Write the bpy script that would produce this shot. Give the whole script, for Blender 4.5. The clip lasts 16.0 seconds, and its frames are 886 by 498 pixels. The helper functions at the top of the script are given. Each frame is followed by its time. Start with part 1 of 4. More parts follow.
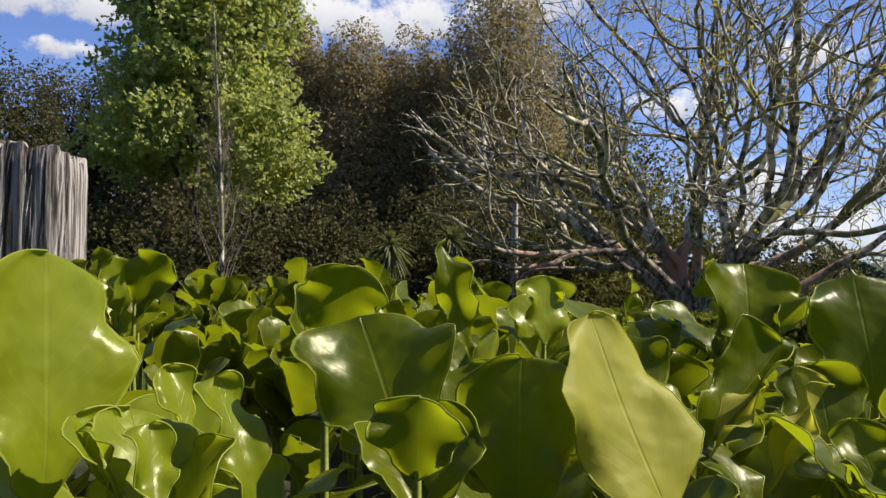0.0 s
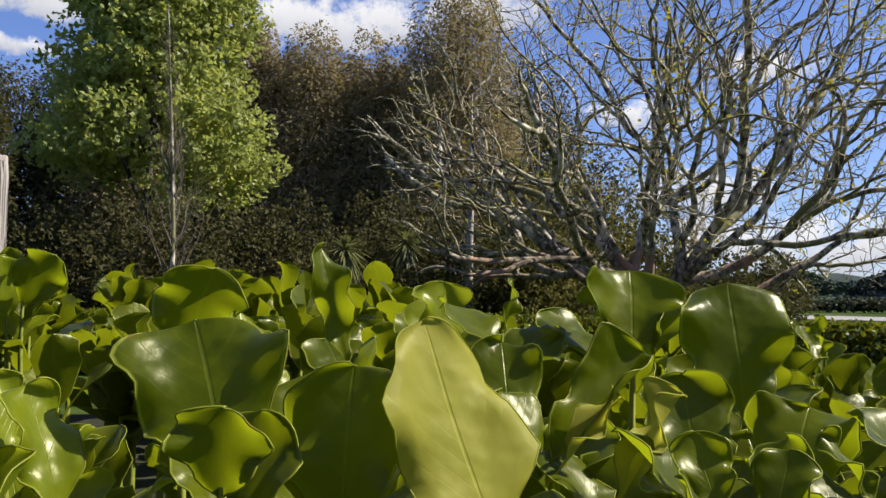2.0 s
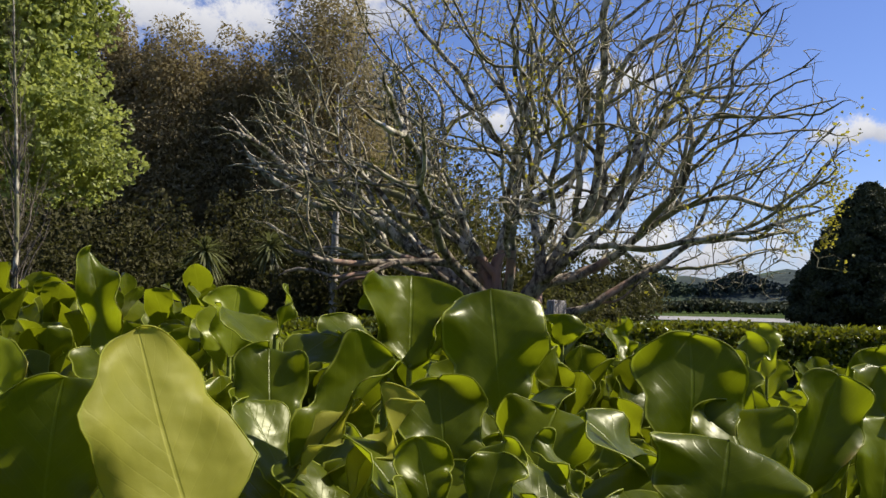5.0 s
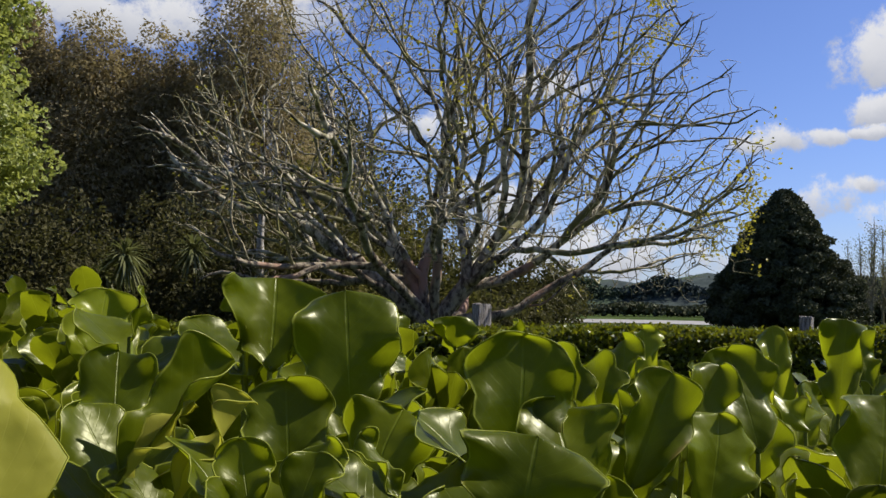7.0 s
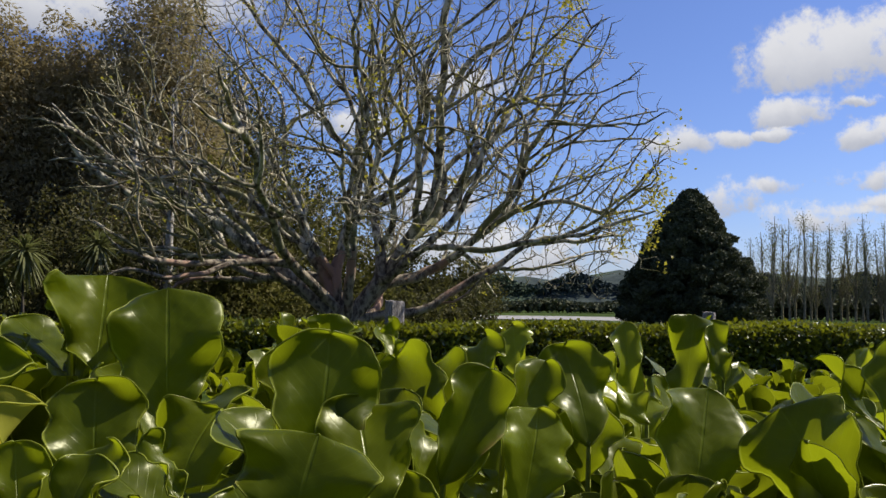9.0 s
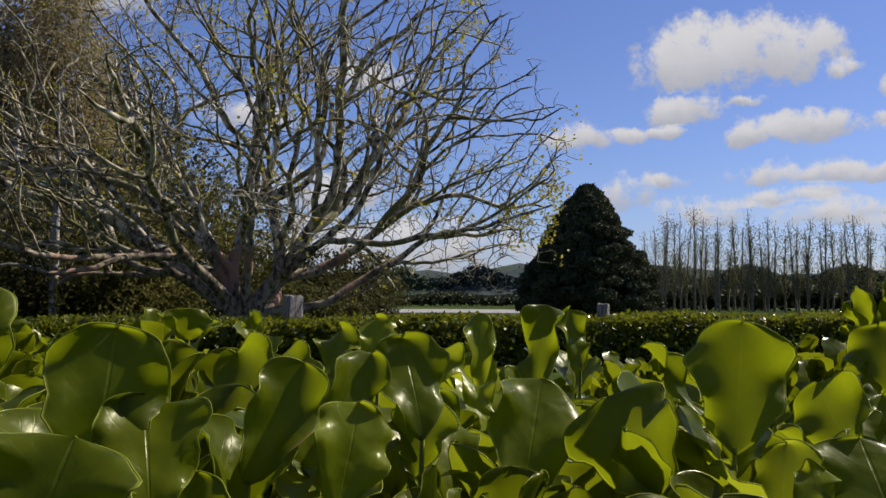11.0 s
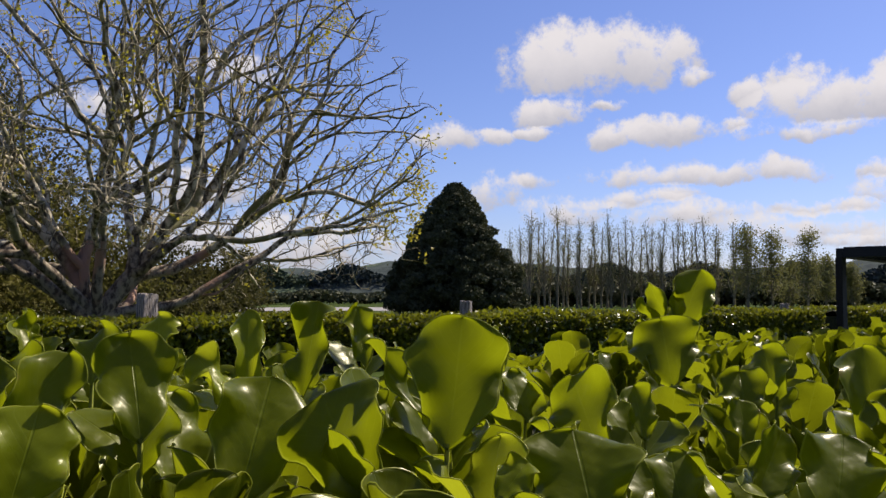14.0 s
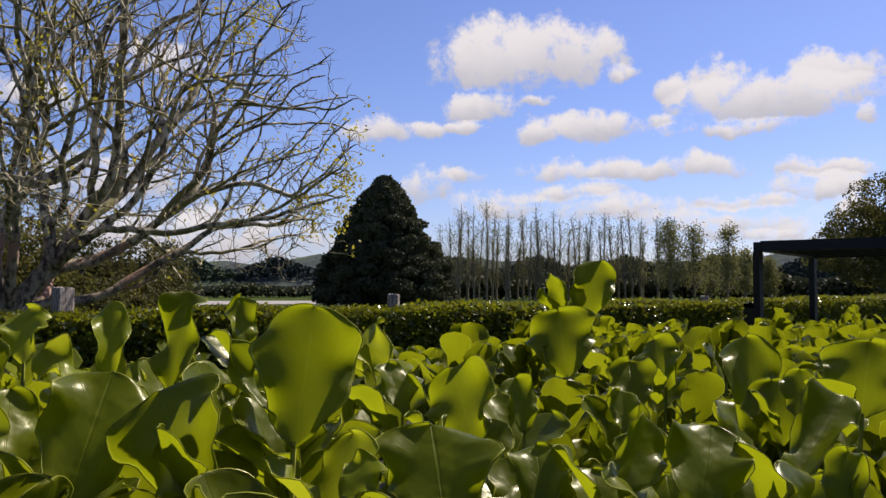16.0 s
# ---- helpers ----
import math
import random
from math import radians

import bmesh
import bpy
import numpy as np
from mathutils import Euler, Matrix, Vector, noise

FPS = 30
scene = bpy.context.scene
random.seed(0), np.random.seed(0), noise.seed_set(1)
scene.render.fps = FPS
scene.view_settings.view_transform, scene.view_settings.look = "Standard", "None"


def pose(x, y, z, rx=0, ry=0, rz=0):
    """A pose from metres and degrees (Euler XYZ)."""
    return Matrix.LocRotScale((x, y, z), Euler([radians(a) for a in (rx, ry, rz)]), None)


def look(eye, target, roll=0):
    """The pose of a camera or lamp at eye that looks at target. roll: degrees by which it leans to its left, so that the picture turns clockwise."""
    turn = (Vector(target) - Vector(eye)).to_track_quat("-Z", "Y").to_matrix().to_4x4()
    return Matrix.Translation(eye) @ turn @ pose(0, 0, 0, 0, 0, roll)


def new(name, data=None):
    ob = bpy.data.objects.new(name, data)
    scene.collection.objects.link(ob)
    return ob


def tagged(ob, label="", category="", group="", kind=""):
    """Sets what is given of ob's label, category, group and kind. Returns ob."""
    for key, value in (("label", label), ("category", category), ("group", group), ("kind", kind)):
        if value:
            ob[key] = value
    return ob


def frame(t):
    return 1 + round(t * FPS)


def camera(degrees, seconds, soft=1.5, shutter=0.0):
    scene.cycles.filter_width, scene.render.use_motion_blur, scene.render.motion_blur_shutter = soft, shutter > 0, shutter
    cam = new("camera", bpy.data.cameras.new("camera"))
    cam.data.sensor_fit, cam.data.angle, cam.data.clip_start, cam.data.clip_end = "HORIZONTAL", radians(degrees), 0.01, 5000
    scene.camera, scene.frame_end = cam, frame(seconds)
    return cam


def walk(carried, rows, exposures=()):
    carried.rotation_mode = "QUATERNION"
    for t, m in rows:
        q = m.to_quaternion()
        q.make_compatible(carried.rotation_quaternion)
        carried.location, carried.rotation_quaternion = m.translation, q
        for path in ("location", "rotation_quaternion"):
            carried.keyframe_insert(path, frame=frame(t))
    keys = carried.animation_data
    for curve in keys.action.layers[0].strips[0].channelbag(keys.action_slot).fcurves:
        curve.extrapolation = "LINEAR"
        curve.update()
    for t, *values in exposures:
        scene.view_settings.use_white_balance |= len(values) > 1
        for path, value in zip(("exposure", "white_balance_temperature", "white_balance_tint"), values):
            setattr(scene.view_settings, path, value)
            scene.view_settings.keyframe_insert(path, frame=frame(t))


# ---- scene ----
from mathutils.kdtree import KDTree

cam = camera(54.2, 16.0)
PATH = [
    (0, (-0.007, -0.118, 1.215), (-0.121, 1.877, 1.304), 0.5),
    (0.5, (0.009, -0.112, 1.215), (-0.09, 1.883, 1.312), 0.9),
    (1, (0.023, -0.106, 1.214), (-0.062, 1.89, 1.312), 1.0),
    (1.5, (0.037, -0.099, 1.216), (-0.02, 1.897, 1.317), 1.0),
    (2, (0.049, -0.095, 1.215), (0.033, 1.902, 1.319), 1.1),
    (2.5, (0.06, -0.09, 1.213), (0.1, 1.907, 1.316), 1.1),
    (3, (0.07, -0.087, 1.214), (0.158, 1.908, 1.317), 1.1),
    (3.5, (0.085, -0.083, 1.216), (0.224, 1.909, 1.324), 1.1),
    (4, (0.096, -0.082, 1.216), (0.284, 1.906, 1.326), 1.0),
    (4.2, (0.102, -0.083, 1.217), (0.314, 1.903, 1.328), 1.0),
    (6.3, (0.135, -0.117, 1.219), (0.523, 1.841, 1.341), 1.0),
    (6.5, (0.146, -0.109, 1.218), (0.553, 1.845, 1.342), 1.0),
    (7, (0.159, -0.11, 1.218), (0.607, 1.835, 1.343), 0.9),
    (7.5, (0.18, -0.105, 1.217), (0.677, 1.828, 1.342), 0.8),
    (8, (0.19, -0.11, 1.219), (0.731, 1.811, 1.342), 0.8),
    (8.5, (0.204, -0.119, 1.219), (0.792, 1.788, 1.342), 0.6),
    (9, (0.215, -0.125, 1.219), (0.847, 1.768, 1.34), 0.7),
    (9.2, (0.222, -0.129, 1.218), (0.868, 1.76, 1.341), 0.1),
    (11.5, (0.29, -0.123, 1.217), (1.18, 1.664, 1.324), 0.6),
    (12, (0.315, -0.121, 1.216), (1.249, 1.644, 1.325), 0.5),
    (12.5, (0.332, -0.134, 1.216), (1.315, 1.604, 1.326), 0.2),
    (13, (0.344, -0.142, 1.216), (1.369, 1.572, 1.325), 0.2),
    (13.5, (0.355, -0.156, 1.218), (1.421, 1.532, 1.324), 0.0),
    (14, (0.364, -0.16, 1.216), (1.467, 1.506, 1.32), -0.0),
    (14.5, (0.377, -0.156, 1.215), (1.515, 1.486, 1.313), 0.0),
    (15, (0.39, -0.154, 1.214), (1.566, 1.461, 1.305), 0.1),
    (15.5, (0.406, -0.156, 1.213), (1.612, 1.438, 1.299), 0.1),
    (16, (0.421, -0.164, 1.213), (1.654, 1.408, 1.301), -0.1),
]
walk(cam, [(t, look(eye, target, roll)) for t, eye, target, roll in PATH],
     exposures=[(0, 0.68, 6700, 11.0), (4, 0.55, 6650, 11.0), (7, 0.36, 6550, 10.5), (9, 0.34, 6550, 10.5), (11.5, 0.10, 6750, 13.0), (13, 0.27, 6900, 15.0), (14, 0.38, 6950, 16.0), (16, 0.42, 7000, 17.0)])

# ---- world, sun ----
SUN_HEADING, SUN_HEIGHT = 84.0, 47.0
world = bpy.data.worlds.new("sky")
scene.world = world
world.use_nodes = True
wt = world.node_tree
for n in list(wt.nodes):
    wt.nodes.remove(n)


def node(tree, kind, **sets):
    n = tree.nodes.new(kind)
    for key, value in sets.items():
        if key == "operation":
            n.operation = value
        elif key == "data_type":
            n.data_type = value
        elif key == "blend_type":
            n.blend_type = value
    return n


def math_node(tree, op, a, b=None, c=None):
    n = node(tree, "ShaderNodeMath", operation=op)
    for i, v in enumerate((a, b, c)):
        if v is None:
            continue
        if isinstance(v, (int, float)):
            n.inputs[i].default_value = v
        else:
            tree.links.new(v, n.inputs[i])
    return n.outputs[0]


def ramp_node(tree, fac, lo, hi):
    n = tree.nodes.new("ShaderNodeMapRange")
    n.interpolation_type = "SMOOTHSTEP"
    tree.links.new(fac, n.inputs[0])
    n.inputs[1].default_value, n.inputs[2].default_value = lo, hi
    return n.outputs[0]


def noise_node(tree, vec, scale, detail=4.0, rough=0.55):
    n = tree.nodes.new("ShaderNodeTexNoise")
    if vec is not None:
        tree.links.new(vec, n.inputs["Vector"])
    n.inputs["Scale"].default_value = scale
    n.inputs["Detail"].default_value = detail
    n.inputs["Roughness"].default_value = rough
    return n


def mix_color(tree, fac, a, b, blend="MIX"):
    n = node(tree, "ShaderNodeMix", data_type="RGBA", blend_type=blend)
    for socket, v in ((n.inputs[0], fac), (n.inputs[6], a), (n.inputs[7], b)):
        if isinstance(v, (int, float)):
            socket.default_value = v
        elif isinstance(v, tuple):
            socket.default_value = (*v, 1.0)
        else:
            tree.links.new(v, socket)
    return n.outputs[2]


def build_sky():
    t = wt
    coord = t.nodes.new("ShaderNodeTexCoord").outputs["Generated"]
    sky = t.nodes.new("ShaderNodeTexSky")
    sky.sky_type = "NISHITA"
    sky.sun_disc = False
    sky.sun_elevation, sky.sun_rotation = radians(SUN_HEIGHT), radians(SUN_HEADING)
    sky.air_density, sky.dust_density, sky.ozone_density = 1.0, 0.4, 3.0
    # heading and height of the way, in degrees, wobbled by noise
    wob = noise_node(t, coord, 13.0, 8.0, 0.62)
    sep = t.nodes.new("ShaderNodeSeparateXYZ")
    t.links.new(coord, sep.inputs[0])
    wsep = t.nodes.new("ShaderNodeSeparateColor")
    t.links.new(wob.outputs["Color"], wsep.inputs[0])
    heading = math_node(t, "MULTIPLY", math_node(t, "ARCTAN2", sep.outputs[0], sep.outputs[1]), 57.29578)
    height = math_node(t, "MULTIPLY", math_node(t, "ARCSINE", sep.outputs[2]), 57.29578)
    heading = math_node(t, "ADD", heading, math_node(t, "MULTIPLY", math_node(t, "SUBTRACT", wsep.outputs[0], 0.5), 3.6))
    height2 = math_node(t, "ADD", height, math_node(t, "MULTIPLY", math_node(t, "SUBTRACT", wsep.outputs[1], 0.5), 2.6))
    total, shade = None, None

    def cloud(h, e, a, b, s=1.0):
        nonlocal total, shade
        dx = math_node(t, "DIVIDE", math_node(t, "SUBTRACT", heading, h), a)
        dy = math_node(t, "DIVIDE", math_node(t, "SUBTRACT", height2, e), b)
        # flat base: the lower half falls off faster
        low = math_node(t, "MULTIPLY", math_node(t, "MINIMUM", dy, 0.0), 0.7)
        dyy = math_node(t, "ADD", dy, low)
        d = math_node(t, "ADD", math_node(t, "MULTIPLY", dx, dx), math_node(t, "MULTIPLY", dyy, dyy))
        f = math_node(t, "MULTIPLY", math_node(t, "SUBTRACT", 1.0, d), s)
        total = f if total is None else math_node(t, "MAXIMUM", total, f)
        lit = math_node(t, "MULTIPLY", ramp_node(t, dy, -0.5, 0.65), ramp_node(t, f, -0.2, 0.3))
        shade = lit if shade is None else math_node(t, "MAXIMUM", shade, lit)

    cloud(42, 14.5, 5.3, 3.5, 1)
    cloud(45.9, 14.6, 5.3, 3.1, 1)
    cloud(48.4, 15.2, 2.2, 1.7, 1)
    cloud(40.9, 15.5, 2.2, 2.2, 1)
    cloud(50, 13.7, 1.5, 0.7, 0.65)
    cloud(40.5, 11.7, 2.8, 1.5, 0.97)
    cloud(44.3, 12.1, 1.7, 0.5, 0.65)
    cloud(33.5, 10.1, 2.8, 1.3, 1)
    cloud(37, 10.2, 1.5, 0.9, 0.97)
    cloud(39.6, 10.5, 1.8, 0.7, 0.86)
    cloud(47.1, 10.1, 5.1, 1.4, 1)
    cloud(45.2, 10, 2.9, 1.2, 1)
    cloud(48.9, 10.4, 2.3, 1.3, 1)
    cloud(37, 6.6, 2.5, 1.9, 0.81)
    cloud(39.8, 7.2, 1.7, 0.9, 0.65)
    cloud(43, 7.8, 0.8, 0.7, 0.49)
    cloud(50.9, 7.4, 7.8, 1.2, 0.97)
    cloud(45.8, 7.6, 2.2, 1.3, 1)
    cloud(44.7, 5.9, 5.8, 0.9, 0.81)
    cloud(47.5, 6.2, 3.2, 0.9, 0.86)
    cloud(41.2, 5.7, 1.8, 0.7, 0.7)
    cloud(50.5, 4.7, 3.7, 1.0, 0.81)
    cloud(52.2, 10.3, 3.2, 0.7, 0.65)
    cloud(59.2, 11.3, 7.0, 2.3, 1)
    cloud(62.4, 12.4, 3.5, 2.0, 1)
    cloud(56.2, 12.5, 2.5, 2.0, 1)
    cloud(53.3, 12.2, 1.6, 1.3, 1)
    cloud(56.2, 9.8, 4.9, 0.8, 0.76)
    cloud(56.3, 14, 0.6, 0.8, 0.49)
    cloud(62.3, 7.1, 3.6, 0.8, 0.92)
    cloud(57.4, 5.3, 4.0, 0.8, 0.92)
    cloud(55.8, 4.3, 1.8, 0.5, 0.76)
    cloud(63.3, 4.5, 1.9, 1.3, 0.86)
    cloud(64.3, 10, 0.8, 0.9, 0.97)
    cloud(58.7, 3.2, 1.9, 0.7, 0.65)
    cloud(62.1, 14, 0.8, 0.3, 0.43)
    cloud(66, 3.2, 8.5, 1.7, 0.7)
    cloud(50, 4.6, 5.3, 1.6, 0.75)
    cloud(57.5, 3.8, 7.4, 1.7, 0.7)
    cloud(62, 6, 3.8, 1.2, 0.7)
    cloud(42, 5.2, 4.2, 1.4, 0.7)
    cloud(-8.0, 16.8, 9.5, 2.6)
    cloud(-28.0, 16.8, 7.5, 2.2)
    cloud(-27, 13.9, 3.0, 0.8, 0.8)
    cloud(2, 18.5, 6.0, 3.2, 0.8)
    cloud(12.4, 11.4, 4.2, 1.7, 0.8)
    cloud(17, 6.5, 6.0, 2.2, 0.8)
    cloud(20, 14, 3.6, 1.6, 0.7)
    cloud(22, 3, 12.0, 2.6, 0.8)
    # the same broken cumulus goes on all round the sky
    broad = noise_node(t, coord, 3.2, 7.0, 0.55)
    away = math_node(t, "MAXIMUM", ramp_node(t, math_node(t, "ABSOLUTE", math_node(t, "SUBTRACT", heading, 18.0)), 52.0, 64.0), ramp_node(t, height, 22.0, 30.0))
    rest = math_node(t, "MULTIPLY", math_node(t, "SUBTRACT", broad.outputs["Fac"], 0.56), math_node(t, "MULTIPLY", away, 5.0))
    rest = math_node(t, "SUBTRACT", rest, math_node(t, "MULTIPLY", math_node(t, "SUBTRACT", 1.0, away), 3.0))
    fine = noise_node(t, coord, 30.0, 9.0, 0.66)
    rough = math_node(t, "MULTIPLY", math_node(t, "SUBTRACT", fine.outputs["Fac"], 0.5), 2.9)
    body = math_node(t, "ADD", math_node(t, "MAXIMUM", total, rest), rough)
    mask = math_node(t, "MULTIPLY", ramp_node(t, body, 0.08, 0.85), 0.97)
    mask = math_node(t, "MULTIPLY", mask, ramp_node(t, height, -1.0, 1.5))
    lit = math_node(t, "ADD", shade, math_node(t, "MULTIPLY", math_node(t, "MAXIMUM", rest, 0.0), 0.8))
    cloud_col = mix_color(t, lit, (5.4, 5.7, 6.5), (8.7, 8.8, 9.1))
    blue = mix_color(t, 1.0, sky.outputs[0], (0.885, 0.98, 1.42), "MULTIPLY")
    col = mix_color(t, mask, blue, cloud_col)
    bg = t.nodes.new("ShaderNodeBackground")
    bg.inputs["Strength"].default_value = 0.069
    t.links.new(col, bg.inputs[0])
    out = t.nodes.new("ShaderNodeOutputWorld")
    t.links.new(bg.outputs[0], out.inputs[0])


build_sky()
sun = new("sun", bpy.data.lights.new("sun", "SUN"))
sun.data.energy, sun.data.angle, sun.data.color = 5.0, radians(0.5), (1.0, 0.95, 0.86)
hx, hz = radians(SUN_HEADING), radians(SUN_HEIGHT)
SUN_WAY = Vector((math.sin(hx) * math.cos(hz), math.cos(hx) * math.cos(hz), math.sin(hz)))
sun.matrix_world = look(SUN_WAY * 60, (0, 0, 0))


# ---- materials ----
def material(name):
    m = bpy.data.materials.new(name)
    m.use_nodes = True
    t = m.node_tree
    return m, t, t.nodes["Principled BSDF"], t.nodes["Material Output"]


def bump(t, height, strength, distance, target):
    b = t.nodes.new("ShaderNodeBump")
    b.inputs["Strength"].default_value, b.inputs["Distance"].default_value = strength, distance
    t.links.new(height, b.inputs["Height"])
    t.links.new(b.outputs[0], target.inputs["Normal"])


def surface(name, dark, light, scale, roughness=0.8, relief=0.3, distance=0.01, stretch=(1, 1, 1), second=None, second_scale=1.0, lo=0.35, hi=0.65, cut=0.5):
    """Stone, bark, soil, wood: two colours by grain, a third in large stains, relief from the same grain."""
    m, t, p, out = material(name)
    coord = t.nodes.new("ShaderNodeTexCoord").outputs["Object"]
    mp = t.nodes.new("ShaderNodeMapping")
    mp.inputs["Scale"].default_value = stretch
    t.links.new(coord, mp.inputs[0])
    grain = noise_node(t, mp.outputs[0], scale, 8.0, 0.65)
    col = mix_color(t, ramp_node(t, grain.outputs["Fac"], lo, hi), dark, light)
    if second:
        stain = noise_node(t, coord, second_scale, 4.0, 0.6)
        col = mix_color(t, ramp_node(t, stain.outputs["Fac"], cut, cut + 0.12), col, second)
    t.links.new(col, p.inputs["Base Color"])
    p.inputs["Roughness"].default_value = roughness
    p.inputs["Specular IOR Level"].default_value = 0.02 if name in ("grass", "wooded_hill") else 0.3
    bump(t, grain.outputs["Fac"], relief, distance, p)
    return m


def foliage_material(name, a, b, through_col, share=0.35, roughness=0.55, spec=0.35, large=0.25):
    """Leaves in the mass: colour differs from leaf to leaf and in large drifts; light comes through."""
    m, t, p, out = material(name)
    geo = t.nodes.new("ShaderNodeNewGeometry")
    coord = t.nodes.new("ShaderNodeTexCoord").outputs["Object"]
    drift = noise_node(t, coord, large, 3.0)
    fac = math_node(t, "ADD", math_node(t, "MULTIPLY", geo.outputs["Random Per Island"], 0.6), math_node(t, "MULTIPLY", ramp_node(t, drift.outputs["Fac"], 0.35, 0.65), 0.4))
    col = mix_color(t, fac, a, b)
    t.links.new(col, p.inputs["Base Color"])
    p.inputs["Roughness"].default_value = roughness
    p.inputs["Specular IOR Level"].default_value = spec
    tr = t.nodes.new("ShaderNodeBsdfTranslucent")
    t.links.new(mix_color(t, 0.5, col, through_col), tr.inputs[0])
    mx = t.nodes.new("ShaderNodeMixShader")
    mx.inputs[0].default_value = share
    t.links.new(p.outputs[0], mx.inputs[1])
    t.links.new(tr.outputs[0], mx.inputs[2])
    t.links.new(mx.outputs[0], out.inputs[0])
    return m


def glossy_leaf_material(name, a, b, rib, rim, through_col, roughness, share, per_object=True):
    """Thick waxy leaf: paler midrib and margin, faint side veins, spots; light comes through."""
    m, t, p, out = material(name)
    uv = t.nodes.new("ShaderNodeUVMap")
    uv.uv_map = "leaf"
    sep = t.nodes.new("ShaderNodeSeparateXYZ")
    t.links.new(uv.outputs[0], sep.inputs[0])
    across = math_node(t, "ABSOLUTE", math_node(t, "SUBTRACT", sep.outputs[0], 0.5))
    if per_object:
        rnd = t.nodes.new("ShaderNodeObjectInfo").outputs["Random"]
    else:
        rnd = t.nodes.new("ShaderNodeNewGeometry").outputs["Random Per Island"]
    coord = t.nodes.new("ShaderNodeTexCoord").outputs["Object"]
    mottle = noise_node(t, coord, 60.0, 5.0, 0.6)
    blotch = noise_node(t, coord, 30.0, 3.0, 0.6)
    fac = math_node(t, "ADD", math_node(t, "MULTIPLY", rnd, 0.5), math_node(t, "ADD", math_node(t, "MULTIPLY", ramp_node(t, blotch.outputs["Fac"], 0.35, 0.65), 0.25), math_node(t, "MULTIPLY", ramp_node(t, mottle.outputs["Fac"], 0.3, 0.7), 0.25)))
    col = mix_color(t, fac, a, b)
    vein_at = math_node(t, "ADD", math_node(t, "MULTIPLY", sep.outputs[1], 9.0), math_node(t, "MULTIPLY", across, -7.0))
    vein = math_node(t, "PINGPONG", vein_at, 0.5)
    vein = math_node(t, "SUBTRACT", 1.0, ramp_node(t, vein, 0.0, 0.07))
    col = mix_color(t, math_node(t, "MULTIPLY", vein, 0.10), col, rib)
    midrib = math_node(t, "SUBTRACT", 1.0, ramp_node(t, across, 0.005, 0.020))
    col = mix_color(t, math_node(t, "MULTIPLY", midrib, 0.13), col, rib)
    margin = ramp_node(t, across, 0.470, 0.490)
    col = mix_color(t, math_node(t, "MULTIPLY", margin, 0.8), col, rim)
    scorch = math_node(t, "MULTIPLY", ramp_node(t, across, 0.40, 0.485), ramp_node(t, blotch.outputs["Fac"], 0.60, 0.68))
    col = mix_color(t, math_node(t, "MULTIPLY", scorch, 0.7), col, (0.17, 0.11, 0.03))
    spots = noise_node(t, coord, 170.0, 2.0, 0.5)
    col = mix_color(t, math_node(t, "MULTIPLY", ramp_node(t, spots.outputs["Fac"], 0.75, 0.8), 0.6), col, (0.09, 0.06, 0.02))
    t.links.new(col, p.inputs["Base Color"])
    t.links.new(math_node(t, "ADD", roughness - 0.06, math_node(t, "MULTIPLY", mottle.outputs["Fac"], 0.14)), p.inputs["Roughness"])
    p.inputs["Specular IOR Level"].default_value = 0.30
    p.inputs["Specular Tint"].default_value = (1.0, 1.0, 0.66, 1.0)
    tr = t.nodes.new("ShaderNodeBsdfTranslucent")
    t.links.new(mix_color(t, 0.62, col, through_col), tr.inputs[0])
    mx = t.nodes.new("ShaderNodeMixShader")
    mx.inputs[0].default_value = share
    t.links.new(p.outputs[0], mx.inputs[1])
    t.links.new(tr.outputs[0], mx.inputs[2])
    t.links.new(mx.outputs[0], out.inputs[0])
    swell = noise_node(t, coord, 38.0, 2.0, 0.5)
    hgt = math_node(t, "ADD", math_node(t, "ADD", math_node(t, "MULTIPLY", midrib, -0.3), math_node(t, "MULTIPLY", swell.outputs["Fac"], 3.2)), math_node(t, "ADD", math_node(t, "MULTIPLY", vein, -0.04), math_node(t, "MULTIPLY", mottle.outputs["Fac"], 0.35)))
    bump(t, hgt, 0.55, 0.0017, p)
    return m


RIB, RIM = (0.30, 0.38, 0.06), (0.38, 0.41, 0.06)
LEAF = glossy_leaf_material("hedge_leaf", (0.038, 0.056, 0.0015), (0.138, 0.162, 0.003), RIB, RIM, (0.47, 0.545, 0.012), 0.31, 0.45)
LEAF_MASS = glossy_leaf_material("hedge_leaf_mass", (0.034, 0.050, 0.002), (0.130, 0.148, 0.005), RIB, RIM, (0.45, 0.51, 0.012), 0.29, 0.38, False)
LEAF_YOUNG = glossy_leaf_material("hedge_leaf_young", (0.12, 0.152, 0.006), (0.21, 0.245, 0.012), (0.40, 0.46, 0.09), RIM, (0.62, 0.68, 0.025), 0.28, 0.42)
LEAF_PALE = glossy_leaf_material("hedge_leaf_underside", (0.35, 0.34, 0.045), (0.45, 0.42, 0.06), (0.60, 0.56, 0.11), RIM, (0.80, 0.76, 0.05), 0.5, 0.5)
LEAF_FAR = foliage_material("hedge_leaf_far", (0.036, 0.050, 0.004), (0.18, 0.20, 0.016), (0.46, 0.48, 0.02), 0.28, 0.28, 0.5, 2.0)
STEM = surface("green_stem", (0.16, 0.20, 0.03), (0.30, 0.32, 0.06), 60, 0.5, 0.2, 0.002)
# near-black colour that stands for the shade inside the hedges
CORE_SHADE = surface("hedge_inner_shade", (0.012, 0.016, 0.005), (0.04, 0.04, 0.018), 18, 0.9, 0.6, 0.02)
